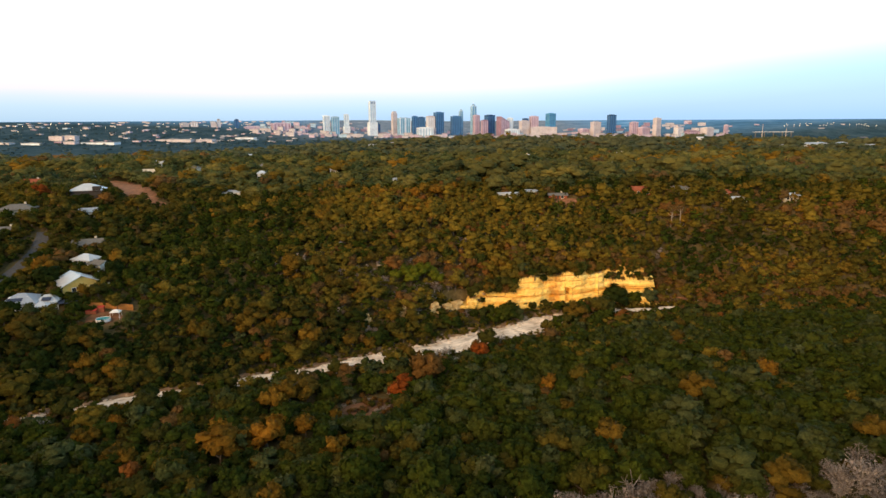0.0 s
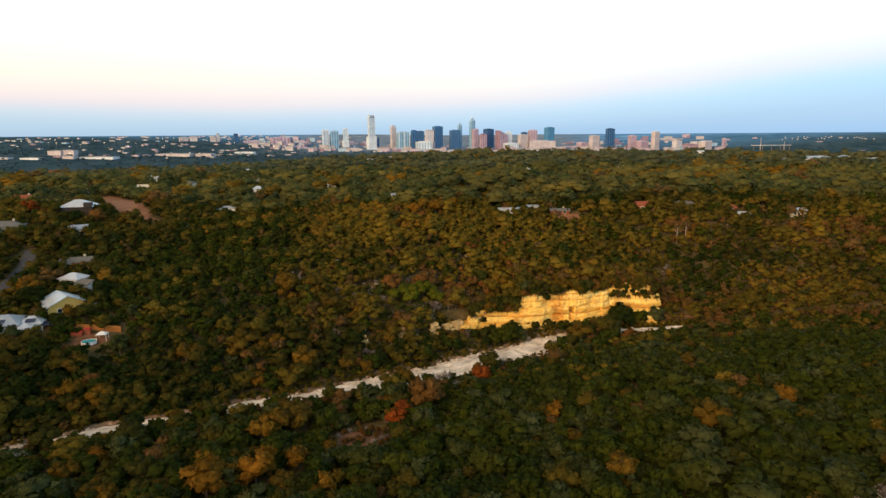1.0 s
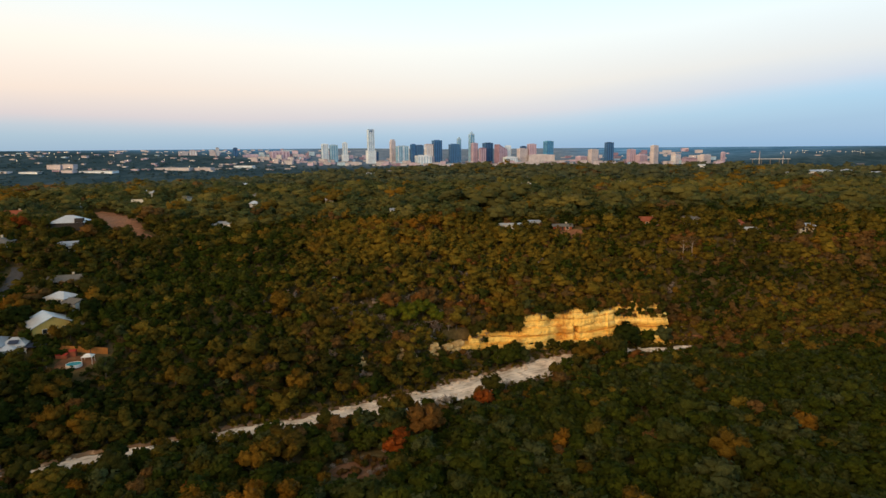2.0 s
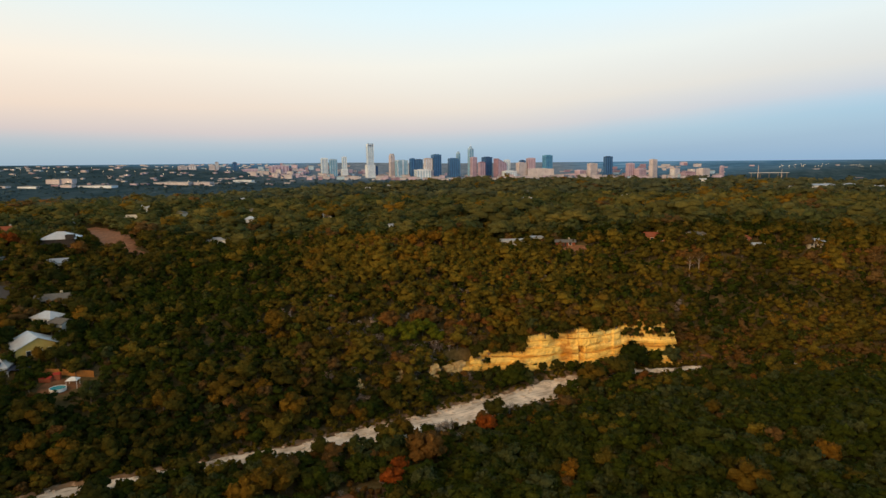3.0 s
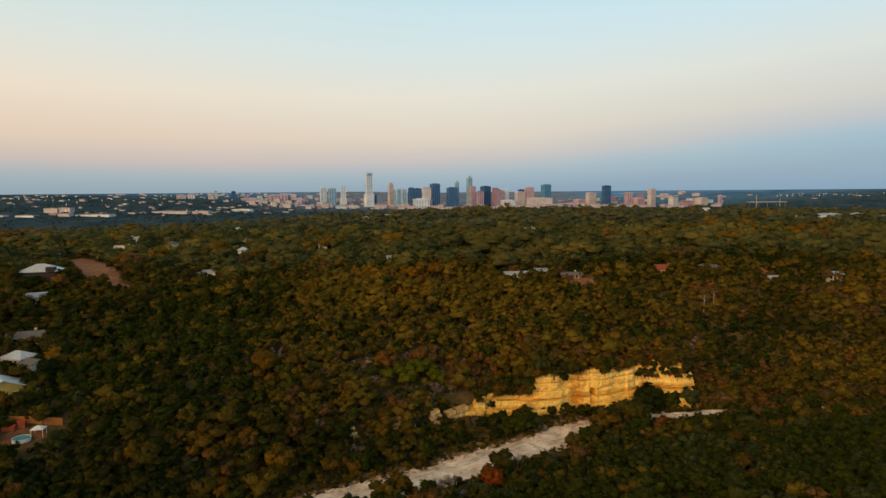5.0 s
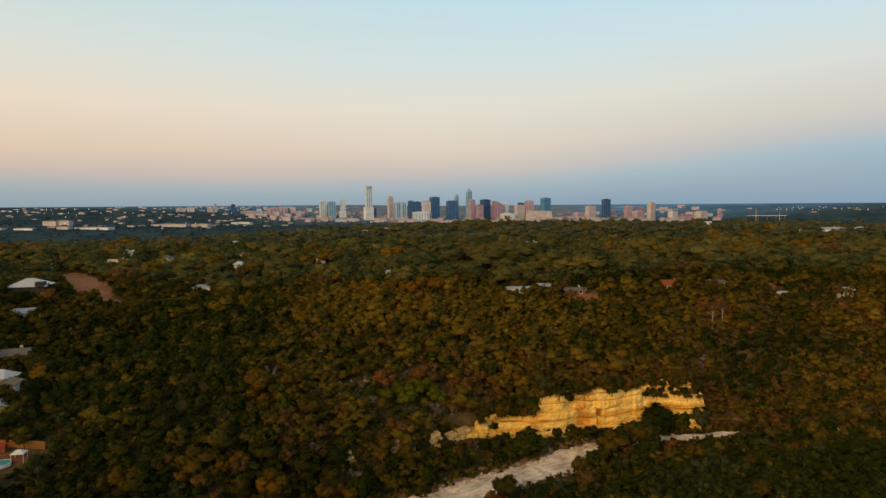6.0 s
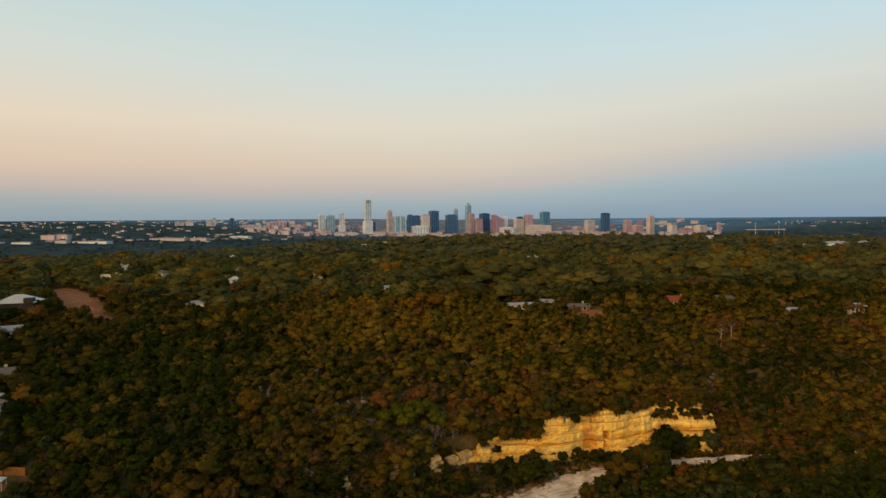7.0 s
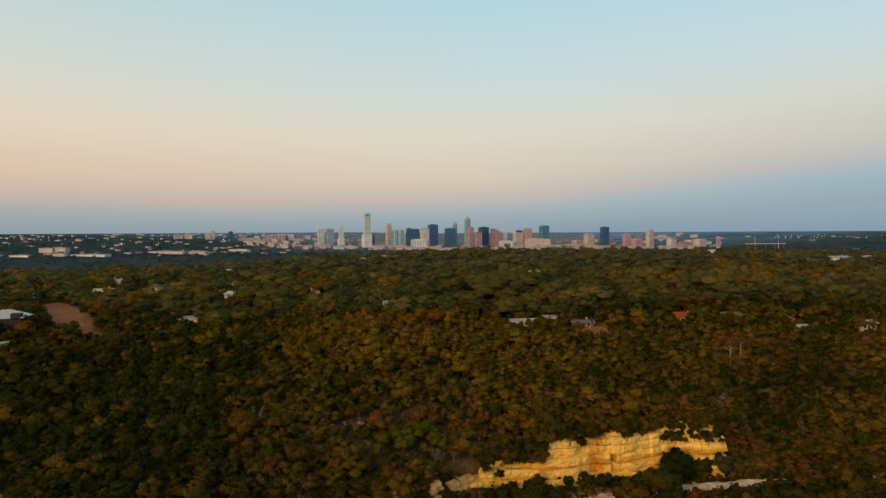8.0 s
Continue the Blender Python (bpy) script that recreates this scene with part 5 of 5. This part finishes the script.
for n in range(120):
    x = rim.uniform(11, 84) if n % 3 else rim.choice((16, 20, 26, 34, 41, 54, 68, 75, 80)) + rim.gauss(0, 1.6)
    x = min(max(x, 11.5), 83.5)
    over = n % 3 == 0 and x > 17
    y = float(cliff_y(x) + cliff_bay(x)) + (rim.uniform(-1.2, -0.2) if over else rim.uniform(0.2, 3.2))
    plant(("oak", "rust", "oak", "juniper", "amber")[n % 5], n % 4, x, y, rim.uniform(0.45, 0.85) if over else rim.uniform(0.4, 0.9), n, "low brown and olive shrub on the cliff's rim", leaf="copper" if n % 5 == 1 else "", sink=rim.uniform(0.7, 1.9) if over else 0.1)
for n, (x, k) in enumerate([(23, 0.8), (25.5, 1.0), (28, 1.1), (30, 0.9), (76, 0.8), (80, 0.9)]):
    plant("oak" if n % 2 else "juniper", n % 4, x, float(cliff_y(x) + cliff_bay(x)) + 1.0, k, n, "dark shrub on a ledge of the cliff")
for n, (x, y, k) in enumerate([(45, 214.5, 1.0), (47.5, 217, 1.2), (49, 219, 1.4), (51, 222.5, 1.6), (55, 225, 1.4), (59, 226.5, 1.5), (63, 228, 1.3)]):
    plant(("oak", "juniper", "amber", "juniper", "rust", "oak", "juniper")[n], n % 4, x, y, k, n * 1.1)
for n in range(14):
    x = 66 + 1.35 * n
    plant(("juniper", "oak", "rust")[n % 3], n % 4, x, float(cliff_y(x) + cliff_bay(x)) - rim.uniform(0.9, 1.5), rim.uniform(0.35, 0.62), n, "dark shrub clinging to the cliff's broken end", sink=rim.uniform(2.2, 5.5))
for n in range(9):
    x = 11.2 + 0.7 * n
    plant(("oak", "juniper", "bare")[n % 3], n % 4, x, float(cliff_y(x) + cliff_bay(x)) - rim.uniform(1.2, 1.55), rim.uniform(0.3, 0.55), n, "shrub clinging to the cliff's broken end", sink=rim.uniform(0.5, 6.0))
foot = random.Random(8)
for n in range(46):
    x = foot.uniform(6, 84)
    y = float(cliff_y(x)) - foot.uniform(3.2, 6.5)
    if y - float(creek_y(x)) > float(bed_half(x)) + 0.5 and (x > 32 or n % 2 == 0):
        plant("juniper" if n % 3 else "oak", n % 4, x, y, foot.uniform(0.35, 0.72), n, "dark evergreen shrub at the foot of the cliff")
for n, (x, y, k) in enumerate([(12.5, 221.5, 0.7), (16, 222, 0.85), (20, 223, 0.75), (24, 224.5, 0.6), (19.5, 215.8, 1.25), (22.5, 217.6, 1.55), (25.5, 219.4, 1.5), (28.5, 221.3, 1.1), (16, 213.6, 0.9), (61, 235.5, 1.3), (65, 236.5, 1.2), (69, 239, 1.85), (73, 240.5, 1.6), (77, 241, 1.5), (56, 234, 0.9), (83, 242, 1.4), (67, 240.5, 1.5)]):
    plant("juniper", n % 4, x, y, k, n * 1.7, "dark evergreen tree in front of the cliff")
sets = [scatter(11, -180, 180, 84, 178, 2.6, 0.78), scatter(14, -270, 270, 178, 342, 2.55, 0.68)]
x, y, kind, k, tint, turn = (np.concatenate(p) for p in zip(*sets))
near = np.zeros(len(x), bool)
for n in range(6):
    mine = np.flatnonzero(kind == n)
    order = mine[np.argsort(np.hypot(x[mine], y[mine] - 40))]
    order = order[np.abs(x[order]) < 0.72 * (y[order] + 8)]
    near[order[:180]] = True
for i in np.flatnonzero(near):
    plant(KINDS[kind[i]], int(i) % 4, float(x[i]), float(y[i]), float(k[i]), float(turn[i]))
for n, name in enumerate(KINDS):
    m = (kind == n) & ~near
    for where, table, band in (("terrace", NEARBY, y < 165), ("valley", MIDDLE, (y >= 165) & (y < 258)), ("slope", COARSE, y >= 258)):
        b = m & band
        grove(f"{name}_{where}_woods", name, table[name], x[b], y[b], k[b], tint[b], turn[b], LEAF_MANY[name], WORDS[name][1].split(" with")[0] + f" massed on the {where}")
stems = [rod((0, 0, -0.4), (0.15, 0.1, 2.3), 0.17, 0.09, 4), rod((0, 0, -0.4), (-0.2, 0.1, 2.3), 0.15, 0.08, 4)]
m = ~near
grove("tree_trunks", "bare", stems, x[m], y[m], k[m], tint[m], turn[m], BARK, "grey-brown trunks of the massed trees")

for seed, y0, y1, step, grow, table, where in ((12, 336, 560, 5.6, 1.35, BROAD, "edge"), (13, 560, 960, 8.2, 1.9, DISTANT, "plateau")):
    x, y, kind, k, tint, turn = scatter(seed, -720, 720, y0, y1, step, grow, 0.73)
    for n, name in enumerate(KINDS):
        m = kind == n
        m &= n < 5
        grove(f"{name}_{where}_woods", name, table[name], x[m], y[m], k[m], tint[m], turn[m], LEAF_MANY[{"oak": "hazed_oak" if where == "edge" else "far_hazed_oak", "juniper": "cedar" if where == "edge" else "far_hazed_cedar"}.get(name, name)], WORDS[name][1].split(" with")[0] + " massed on the plateau", 0.66 if where == "plateau" else 0.84)
# low scrub along both banks of the creek
rng = np.random.default_rng(77)
x = rng.uniform(-135, 150, 900)
s = np.where(rng.random(900) < 0.65, 1, -1) * (bed_half(x) - 0.4 + rng.gamma(1.6, 1.1, 900))
y = creek_y(x) + s * np.sqrt(1 + ((creek_y(x + 2) - creek_y(x - 2)) / 4) ** 2)
k = rng.uniform(0.22, 0.5, 900)
m = ~((x > 8) & (x < 84) & (y > cliff_y(x) - 2.5))
grove("bank_scrub", "oak", COARSE["juniper"], x[m], y[m], k[m], rng.random(m.sum()), rng.uniform(0, 6, m.sum()), LEAF_MANY["oak"], "low olive and brown scrub along the creek banks")
x = rng.uniform(86, 165, 420)
y = creek_y(x) + rng.uniform(5.5, 19, 420)
k = rng.uniform(0.3, 0.75, 420)
m = (trail_mask(x, y) < 0.05) | (k < 0.36)
for name, part_of in (("oak", rng.random(420) < 0.6), ("rust", rng.random(420) < 0.45)):
    b = m & part_of
    grove(f"{name}_trail_scrub", name, COARSE[name], x[b], y[b], k[b], rng.random(b.sum()), rng.uniform(0, 6, b.sum()), LEAF_MANY[name], "low brown and russet scrub beside the creek trail")
rng = np.random.default_rng(21)
x, y = np.meshgrid(np.arange(-72, 72, 3.6), np.arange(-45, 84, 3.6))
x, y = x.ravel() + rng.uniform(-1.5, 1.5, x.size), y.ravel() + rng.uniform(-1.5, 1.5, y.size)
pick = rng.random(len(x))
for name, m in (("juniper", pick < 0.62), ("oak", pick >= 0.62)):
    grove(f"{name}_rear_woods", name, COARSE[name], x[m], y[m], rng.uniform(0.75, 1.3, m.sum()), rng.random(m.sum()), rng.uniform(0, 6, m.sum()), LEAF_MANY[name], WORDS[name][1].split(" with")[0] + " massed under the flight")
x, y = np.meshgrid(np.arange(-190, 190, 8.4), np.arange(-110, 130, 8.4))
x, y = x.ravel() + rng.uniform(-2.6, 2.6, x.size), y.ravel() + rng.uniform(-2.6, 2.6, y.size)
m = (((np.abs(x) > 72) | (y < -45)) & (y < 84)) | (np.abs(x) > 0.79 * (y + 30))
x, y = x[m], y[m]
grove("side_woods", "juniper", COARSE["juniper"], x, y, rng.uniform(1.7, 2.5, len(x)), rng.random(len(x)), rng.uniform(0, 6, len(x)), LEAF_MANY["juniper"], "dark green junipers massed beside the flight")
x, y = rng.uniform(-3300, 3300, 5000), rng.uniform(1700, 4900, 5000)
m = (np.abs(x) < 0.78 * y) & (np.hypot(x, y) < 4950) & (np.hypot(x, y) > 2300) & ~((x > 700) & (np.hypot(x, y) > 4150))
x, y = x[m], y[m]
grove("plain_woods", "plain", SPECK, x, y, rng.uniform(1.5, 3.4, len(x)) * np.interp(np.hypot(x, y), [3700, 4300, 4950], [1, 0.45, 0.22]), rng.random(len(x)), rng.uniform(0, 6, len(x)), LEAF_MANY["plain"], "dark woods on the plain round the city, blue haze in their colour", 0.8)


# ---- the city ----
def stand(x, y=4200.0, arc=4250.0):
    """Pulls a far place in to an arc so it still fits the camera's view; also gives the scale."""
    f = min(1.0, arc / math.hypot(x, y))
    return x * f, y * f, f


def tower(x, wide, top, skin, label, back=0.0, deep=None, cap="plant", piers=0, podium=0.0, turn=0.0, slant=0.0, mast=0.0):
    px, py, f = stand(x, 4200.0 + back)
    foot = float(ground_z(px, py)) - 4
    high = 73.5 + (top - 73.5) * f * (1 + back / 4200) - foot
    turn = turn or (24 + 9 * math.sin(x * 0.7))
    k = 1 / (math.cos(radians(turn)) + 0.8 * math.sin(radians(turn)))
    w = wide * f * k
    d = (deep or wide * 0.8) * f * k
    ob = thing("tower", pose(px, py, foot, 0, 0, turn), label, "tower", "towers of the city")
    bm = bmesh.new()
    body_top = high * (0.93 if cap in ("crown", "step") else 1.0)
    block(bm, -w / 2, w / 2, -d / 2, d / 2, 0, body_top)
    if slant:
        for v in bm.verts:
            if v.co.z > 1 and v.co.x > 0:
                v.co.z -= slant
                v.co.x *= 1.0
    part("shaft", bm, SKIN[skin], ob)
    if podium:
        part("podium", block(bmesh.new(), -w * 0.72, w * 0.72, -d * 0.7, d * 0.7, 0, podium), SKIN[skin], ob)
    bays = max(2, min(5, round(w / 13)))
    strip = {"cream": "tan", "white": "pale", "tan": "white", "pink": "red", "red": "pink", "navy": "blue", "blue": "navy", "pale": "teal", "teal": "blue"}[skin]
    for k in range(bays):
        a = -w / 2 + w * (k + 0.5) / bays
        tall = body_top - 5 - (slant * (a / w + 0.5) if slant else 0)
        part("glazing_bay", block(bmesh.new(), a - w * 0.10 / bays * 1.9, a + w * 0.10 / bays * 1.9, -d / 2 - 0.5, -d / 2 + 0.2, 6, tall), SKIN[strip], ob)
        if not slant:
            c = -d / 2 + d * (k + 0.5) / bays
            part("glazing_bay", block(bmesh.new(), -w / 2 - 0.5, -w / 2 + 0.2, c - d * 0.10 / bays * 1.9, c + d * 0.10 / bays * 1.9, 6, tall), SKIN[strip], ob)
    for k in range(piers):
        a = -w / 2 + w * k / max(piers - 1, 1)
        part("pier", block(bmesh.new(), a - w * 0.035, a + w * 0.035, -d / 2 - 1.2, -d / 2 + 0.2, 0, body_top + 1.5), SKIN["cream" if skin in ("cream", "tan") else "white" if skin in ("white", "pale") else skin], ob)
    if cap == "plant":
        part("roof_plant", block(bmesh.new(), -w * 0.3, w * 0.28, -d * 0.3, d * 0.3, body_top - slant - 1, body_top + 4 - slant), SKIN[skin], ob)
        part("parapet", block(bmesh.new(), -w / 2 - 0.5, w / 2 + 0.5, -d / 2 - 0.5, d / 2 + 0.5, body_top - 1.5, body_top + 1.0), SKIN[skin], ob) if not slant else None
    elif cap == "step":
        part("upper_storeys", block(bmesh.new(), -w * 0.38, w * 0.38, -d * 0.38, d * 0.38, body_top - 1, high), SKIN[skin], ob)
    elif cap == "crown":
        part("crown", block(bmesh.new(), -w * 0.42, w * 0.42, -d * 0.42, d * 0.42, body_top - 1, high, w * 0.24), SKIN["pale"], ob)
    elif cap == "ring":
        part("crown", block(bmesh.new(), -w * 0.44, w * 0.44, -d * 0.44, d * 0.44, body_top - 1, body_top + 5), SKIN["pale"], ob)
        for k in range(3):
            part("louvre", block(bmesh.new(), -w * 0.36 + w * 0.26 * k, -w * 0.18 + w * 0.26 * k, -d / 2 - 0.9, -d / 2 + 0.2, body_top - 13, body_top - 3), SKIN["navy"], ob)
    if mast:
        part("mast", block(bmesh.new(), -0.9, 0.9, -0.9, 0.9, high - 2, high + mast, 0.6), SKIN["white"], ob)


tower(-753, 47, 90, "white", "white and green glass apartment tower", piers=3)
tower(-700, 57, 84, "pale", "pale glass apartment tower", back=25)
tower(-624, 34, 98, "white", "slim white residential tower", podium=60, piers=2)
tower(-457, 48, 178, "white", "tallest white residential tower with dark louvres under its top", podium=92, piers=4, cap="ring")
tower(-425, 30, 36, "navy", "low dark glass block", back=30)
tower(-320, 40, 117, "cream", "cream stone tower under a stepped top", cap="step", back=40)
tower(-256, 87, 74, "pale", "wide pale glass office tower", piers=3)
tower(-185, 40, 84, "blue", "blue glass tower with a sharp edge", mast=6)
tower(-145, 55, 78, "navy", "dark blue glass office tower", back=20)
tower(-85, 56, 84, "tan", "tan and white hotel tower", piers=3, podium=60)
tower(-120, 110, 12, "white", "low white parking block", back=-30)
tower(-32, 68, 108, "blue", "tall blue glass tower with a flat top", back=15)
tower(79, 72, 83, "blue", "blue glass office tower", back=10)
tower(112, 29, 129, "pale", "pale glass tower with a pointed crown", cap="crown", back=60)
tower(192, 40, 160, "pale", "very tall glass tower with a tapered crown", cap="crown", mast=14, back=30)
tower(210, 44, 89, "pink", "pink granite office tower")
tower(260, 47, 57, "red", "red granite office block", back=-20)
tower(298, 70, 89, "navy", "dark blue glass slab tower", back=40)
tower(380, 84, 81, "red", "red granite tower with a sloping side", slant=34)
tower(427, 40, 70, "white", "slim white tower with narrow piers", back=30, piers=3)
tower(436, 95, -1, "white", "low white civic building", back=-40)
tower(516, 66, 52, "cream", "cream hotel tower with a dark roof house", piers=4)
tower(530, 42, 66, "navy", "dark glass office block standing behind", back=50)
tower(582, 58, 80, "pink", "greyish pink office tower with a light rim", back=30, mast=5)
tower(635, 164, 12, "cream", "long cream apartment block", piers=9, back=-20, turn=4, deep=60)
tower(695, 66, 97, "teal", "teal glass tower with a flat top", back=60, mast=3)
tower(974, 62, 43, "cream", "cream square hotel block", piers=3)
tower(1076, 55, 86, "navy", "dark blue glass tower standing alone")
tower(899, 73, 0, "pink", "low pink stone block")
tower(1220, 53, 41, "pink", "greyish pink stone tower")
tower(1284, 78, 7, "pink", "low pink office block")
tower(1367, 50, 65, "cream", "slim cream residential tower", piers=4)
tower(1509, 62, 8, "tan", "low tan brick block")
tower(1595, 87, -16, "red", "low red brick block")
tower(1691, 84, 3, "cream", "low cream stone block")
tower(1812, 26, 19, "pink", "slim pink stone tower")
tower(-1667, 62, 50, "cream", "cream tower block on the plain", piers=3)
tower(-1602, 55, 56, "tan", "tan tower block on the plain")
tower(-1476, 44, 51, "cream", "cream tower block on the plain")
tower(-1444, 24, 77, "tan", "slim tan clock tower", cap="crown")
tower(-1329, 33, 69, "navy", "dark glass tower on the plain")
tower(-1046, 138, 46, "pink", "broad pink hospital block")
tower(-1234, 113, 25, "pink", "long pinkish stone block")
tower(-900, 60, 18, "pink", "low pinkish stone block")


def lowrise(x, y, w, d, h, skin, label, group="low buildings of the plain"):
    foot = float(ground_z(x, y)) - 3
    ob = thing("low_building", pose(x, y, foot, 0, 0, 0), label, "building", group)
    part("wall", block(bmesh.new(), -w / 2, w / 2, -d / 2, d / 2, 0, h + 3), SKIN[skin], ob)
    part("roof", block(bmesh.new(), -w / 2 - 0.8, w / 2 + 0.8, -d / 2 - 0.8, d / 2 + 0.8, h + 3.004, h + 4.2), FLAT_ROOF, ob)
    part("roof_plant", block(bmesh.new(), -w * 0.12, w * 0.1, -d * 0.2, d * 0.2, h + 4.2, h + 6.5), FLAT_ROOF, ob)


lowrise(-1790, 3020, 62, 40, 20, "tan", "tan apartment block with balconies on the plain")
lowrise(-1735, 3030, 58, 40, 23, "tan", "tan apartment block with balconies on the plain")
lowrise(-1540, 2920, 150, 60, 8, "white", "long white warehouse with a flat roof")
lowrise(-1650, 2880, 50, 40, 10, "tan", "low tan building with a flat roof")
lowrise(-1770, 2800, 80, 40, 7, "white", "long white shed with a flat roof")
lowrise(-1900, 2790, 90, 40, 6, "cream", "long cream shed with a flat roof")
lowrise(-1330, 3230, 170, 60, 11, "cream", "long cream terrace of apartments")
lowrise(-1190, 3260, 80, 60, 15, "tan", "tan apartment block on the plain")
lowrise(-1080, 3560, 100, 60, 10, "white", "long white office building with a flat roof")
city_rng = random.Random(9)
LOW_WORDS = {"white": "low white building between trees", "cream": "low cream building between trees", "pink": "low pinkish building between trees", "tan": "low tan building between trees", "pale": "low glass-fronted building between trees", "red": "low reddish brick building between trees"}
rest = {}
for k in range(520):
    if k < 330:
        x, y = city_rng.uniform(-1150, 1750), city_rng.uniform(3850, 4480)
    elif k < 440:
        r, u = city_rng.uniform(3300, 4700), city_rng.uniform(-0.62, -0.22)
        x, y = u * r, r * math.sqrt(1 - u * u)
    else:
        r, u = city_rng.uniform(4100, 4750), city_rng.uniform(-0.6, 0.6)
        x, y = u * r, r * math.sqrt(1 - u * u)
    x, y, f = stand(x, y, 4780)
    skin = city_rng.choice(("cream", "cream", "pink", "pink", "tan", "tan", "pale", "red"))
    inner = k < 330
    w, d, h = city_rng.uniform(14, 50) if inner else city_rng.uniform(9, 34), city_rng.uniform(14, 36), city_rng.uniform(7, 26) if inner else city_rng.uniform(3, 6)
    if k < 200 or 330 <= k < 400:
        lowrise(x, y, w, d, h, skin, LOW_WORDS[skin])
    else:
        z = float(ground_z(x, y)) - 3
        block(rest.setdefault(skin, bmesh.new()), x - w / 2, x + w / 2, y - d / 2, y + d / 2, z, z + h + 3)
        block(rest.setdefault("roof", bmesh.new()), x - w / 2 - 0.8, x + w / 2 + 0.8, y - d / 2 - 0.8, y + d / 2 + 0.8, z + h + 3.004, z + h + 4.2)
far_town = thing("distant_town", pose(0, 0, 0), "low cream, pink and tan buildings scattered over the far plain", "buildings", kind="stuff")
for skin, bm in rest.items():
    part("roofs" if skin == "roof" else "walls", bm, FLAT_ROOF if skin == "roof" else SKIN[skin], far_town)

# the far bridge with its two masts
bx, by, bf = stand(2121, 4200)
bridge = thing("bridge", pose(bx, by, 0), "long pale bridge with two masts beyond the city", "bridge")
deck_z = 73.5 + (-25 - 73.5) * bf
part("deck", block(bmesh.new(), -118, 112, -6, 6, deck_z - 1.0, deck_z + 1.0), WHITE, bridge)
for mx, mt in ((-66, 26), (72, -3)):
    part("mast", block(bmesh.new(), mx - 1.2, mx + 1.2, -1.2, 1.2, float(ground_z(bx + mx, by)) - 5, 73.5 + (mt - 73.5) * bf, 0.6), STONE, bridge)
for k in range(5):
    px = -105 + 52 * k
    part("pier", block(bmesh.new(), px - 0.7, px + 0.7, -4, 4, float(ground_z(bx + px, by)) - 5, deck_z), SHINGLE, bridge)

# street lights that have come on, on tall masts
lit = random.Random(31)
SPOTS = [(lit.uniform(0.46, 0.585), lit.uniform(4600, 4680)) for _ in range(34)] + [(lit.uniform(0.2, 0.4), lit.uniform(4350, 4600)) for _ in range(8)] + [(lit.uniform(-0.56, -0.2), lit.uniform(3700, 4350)) for _ in range(34)] + [(-0.362, 3450), (-0.350, 3440), (-0.497, 3350), (0.36, 4500), (0.375, 4500)]
for u, r in SPOTS:
    x, y = u * r, r * math.sqrt(1 - u * u)
    z = float(ground_z(x, y))
    ob = thing("street_lamp", pose(x, y, z), "lit street lamp on a tall pole", "street lamp", "lamps on the plain")
    part("pole", block(bmesh.new(), -0.35, 0.35, -0.35, 0.35, -2, 19), SHINGLE, ob)
    bm = bmesh.new()
    bmesh.ops.create_icosphere(bm, subdivisions=1, radius=1.7)
    bmesh.ops.translate(bm, verts=bm.verts, vec=(0, 0, 20))
    part("lamp", bm, GLOW, ob)
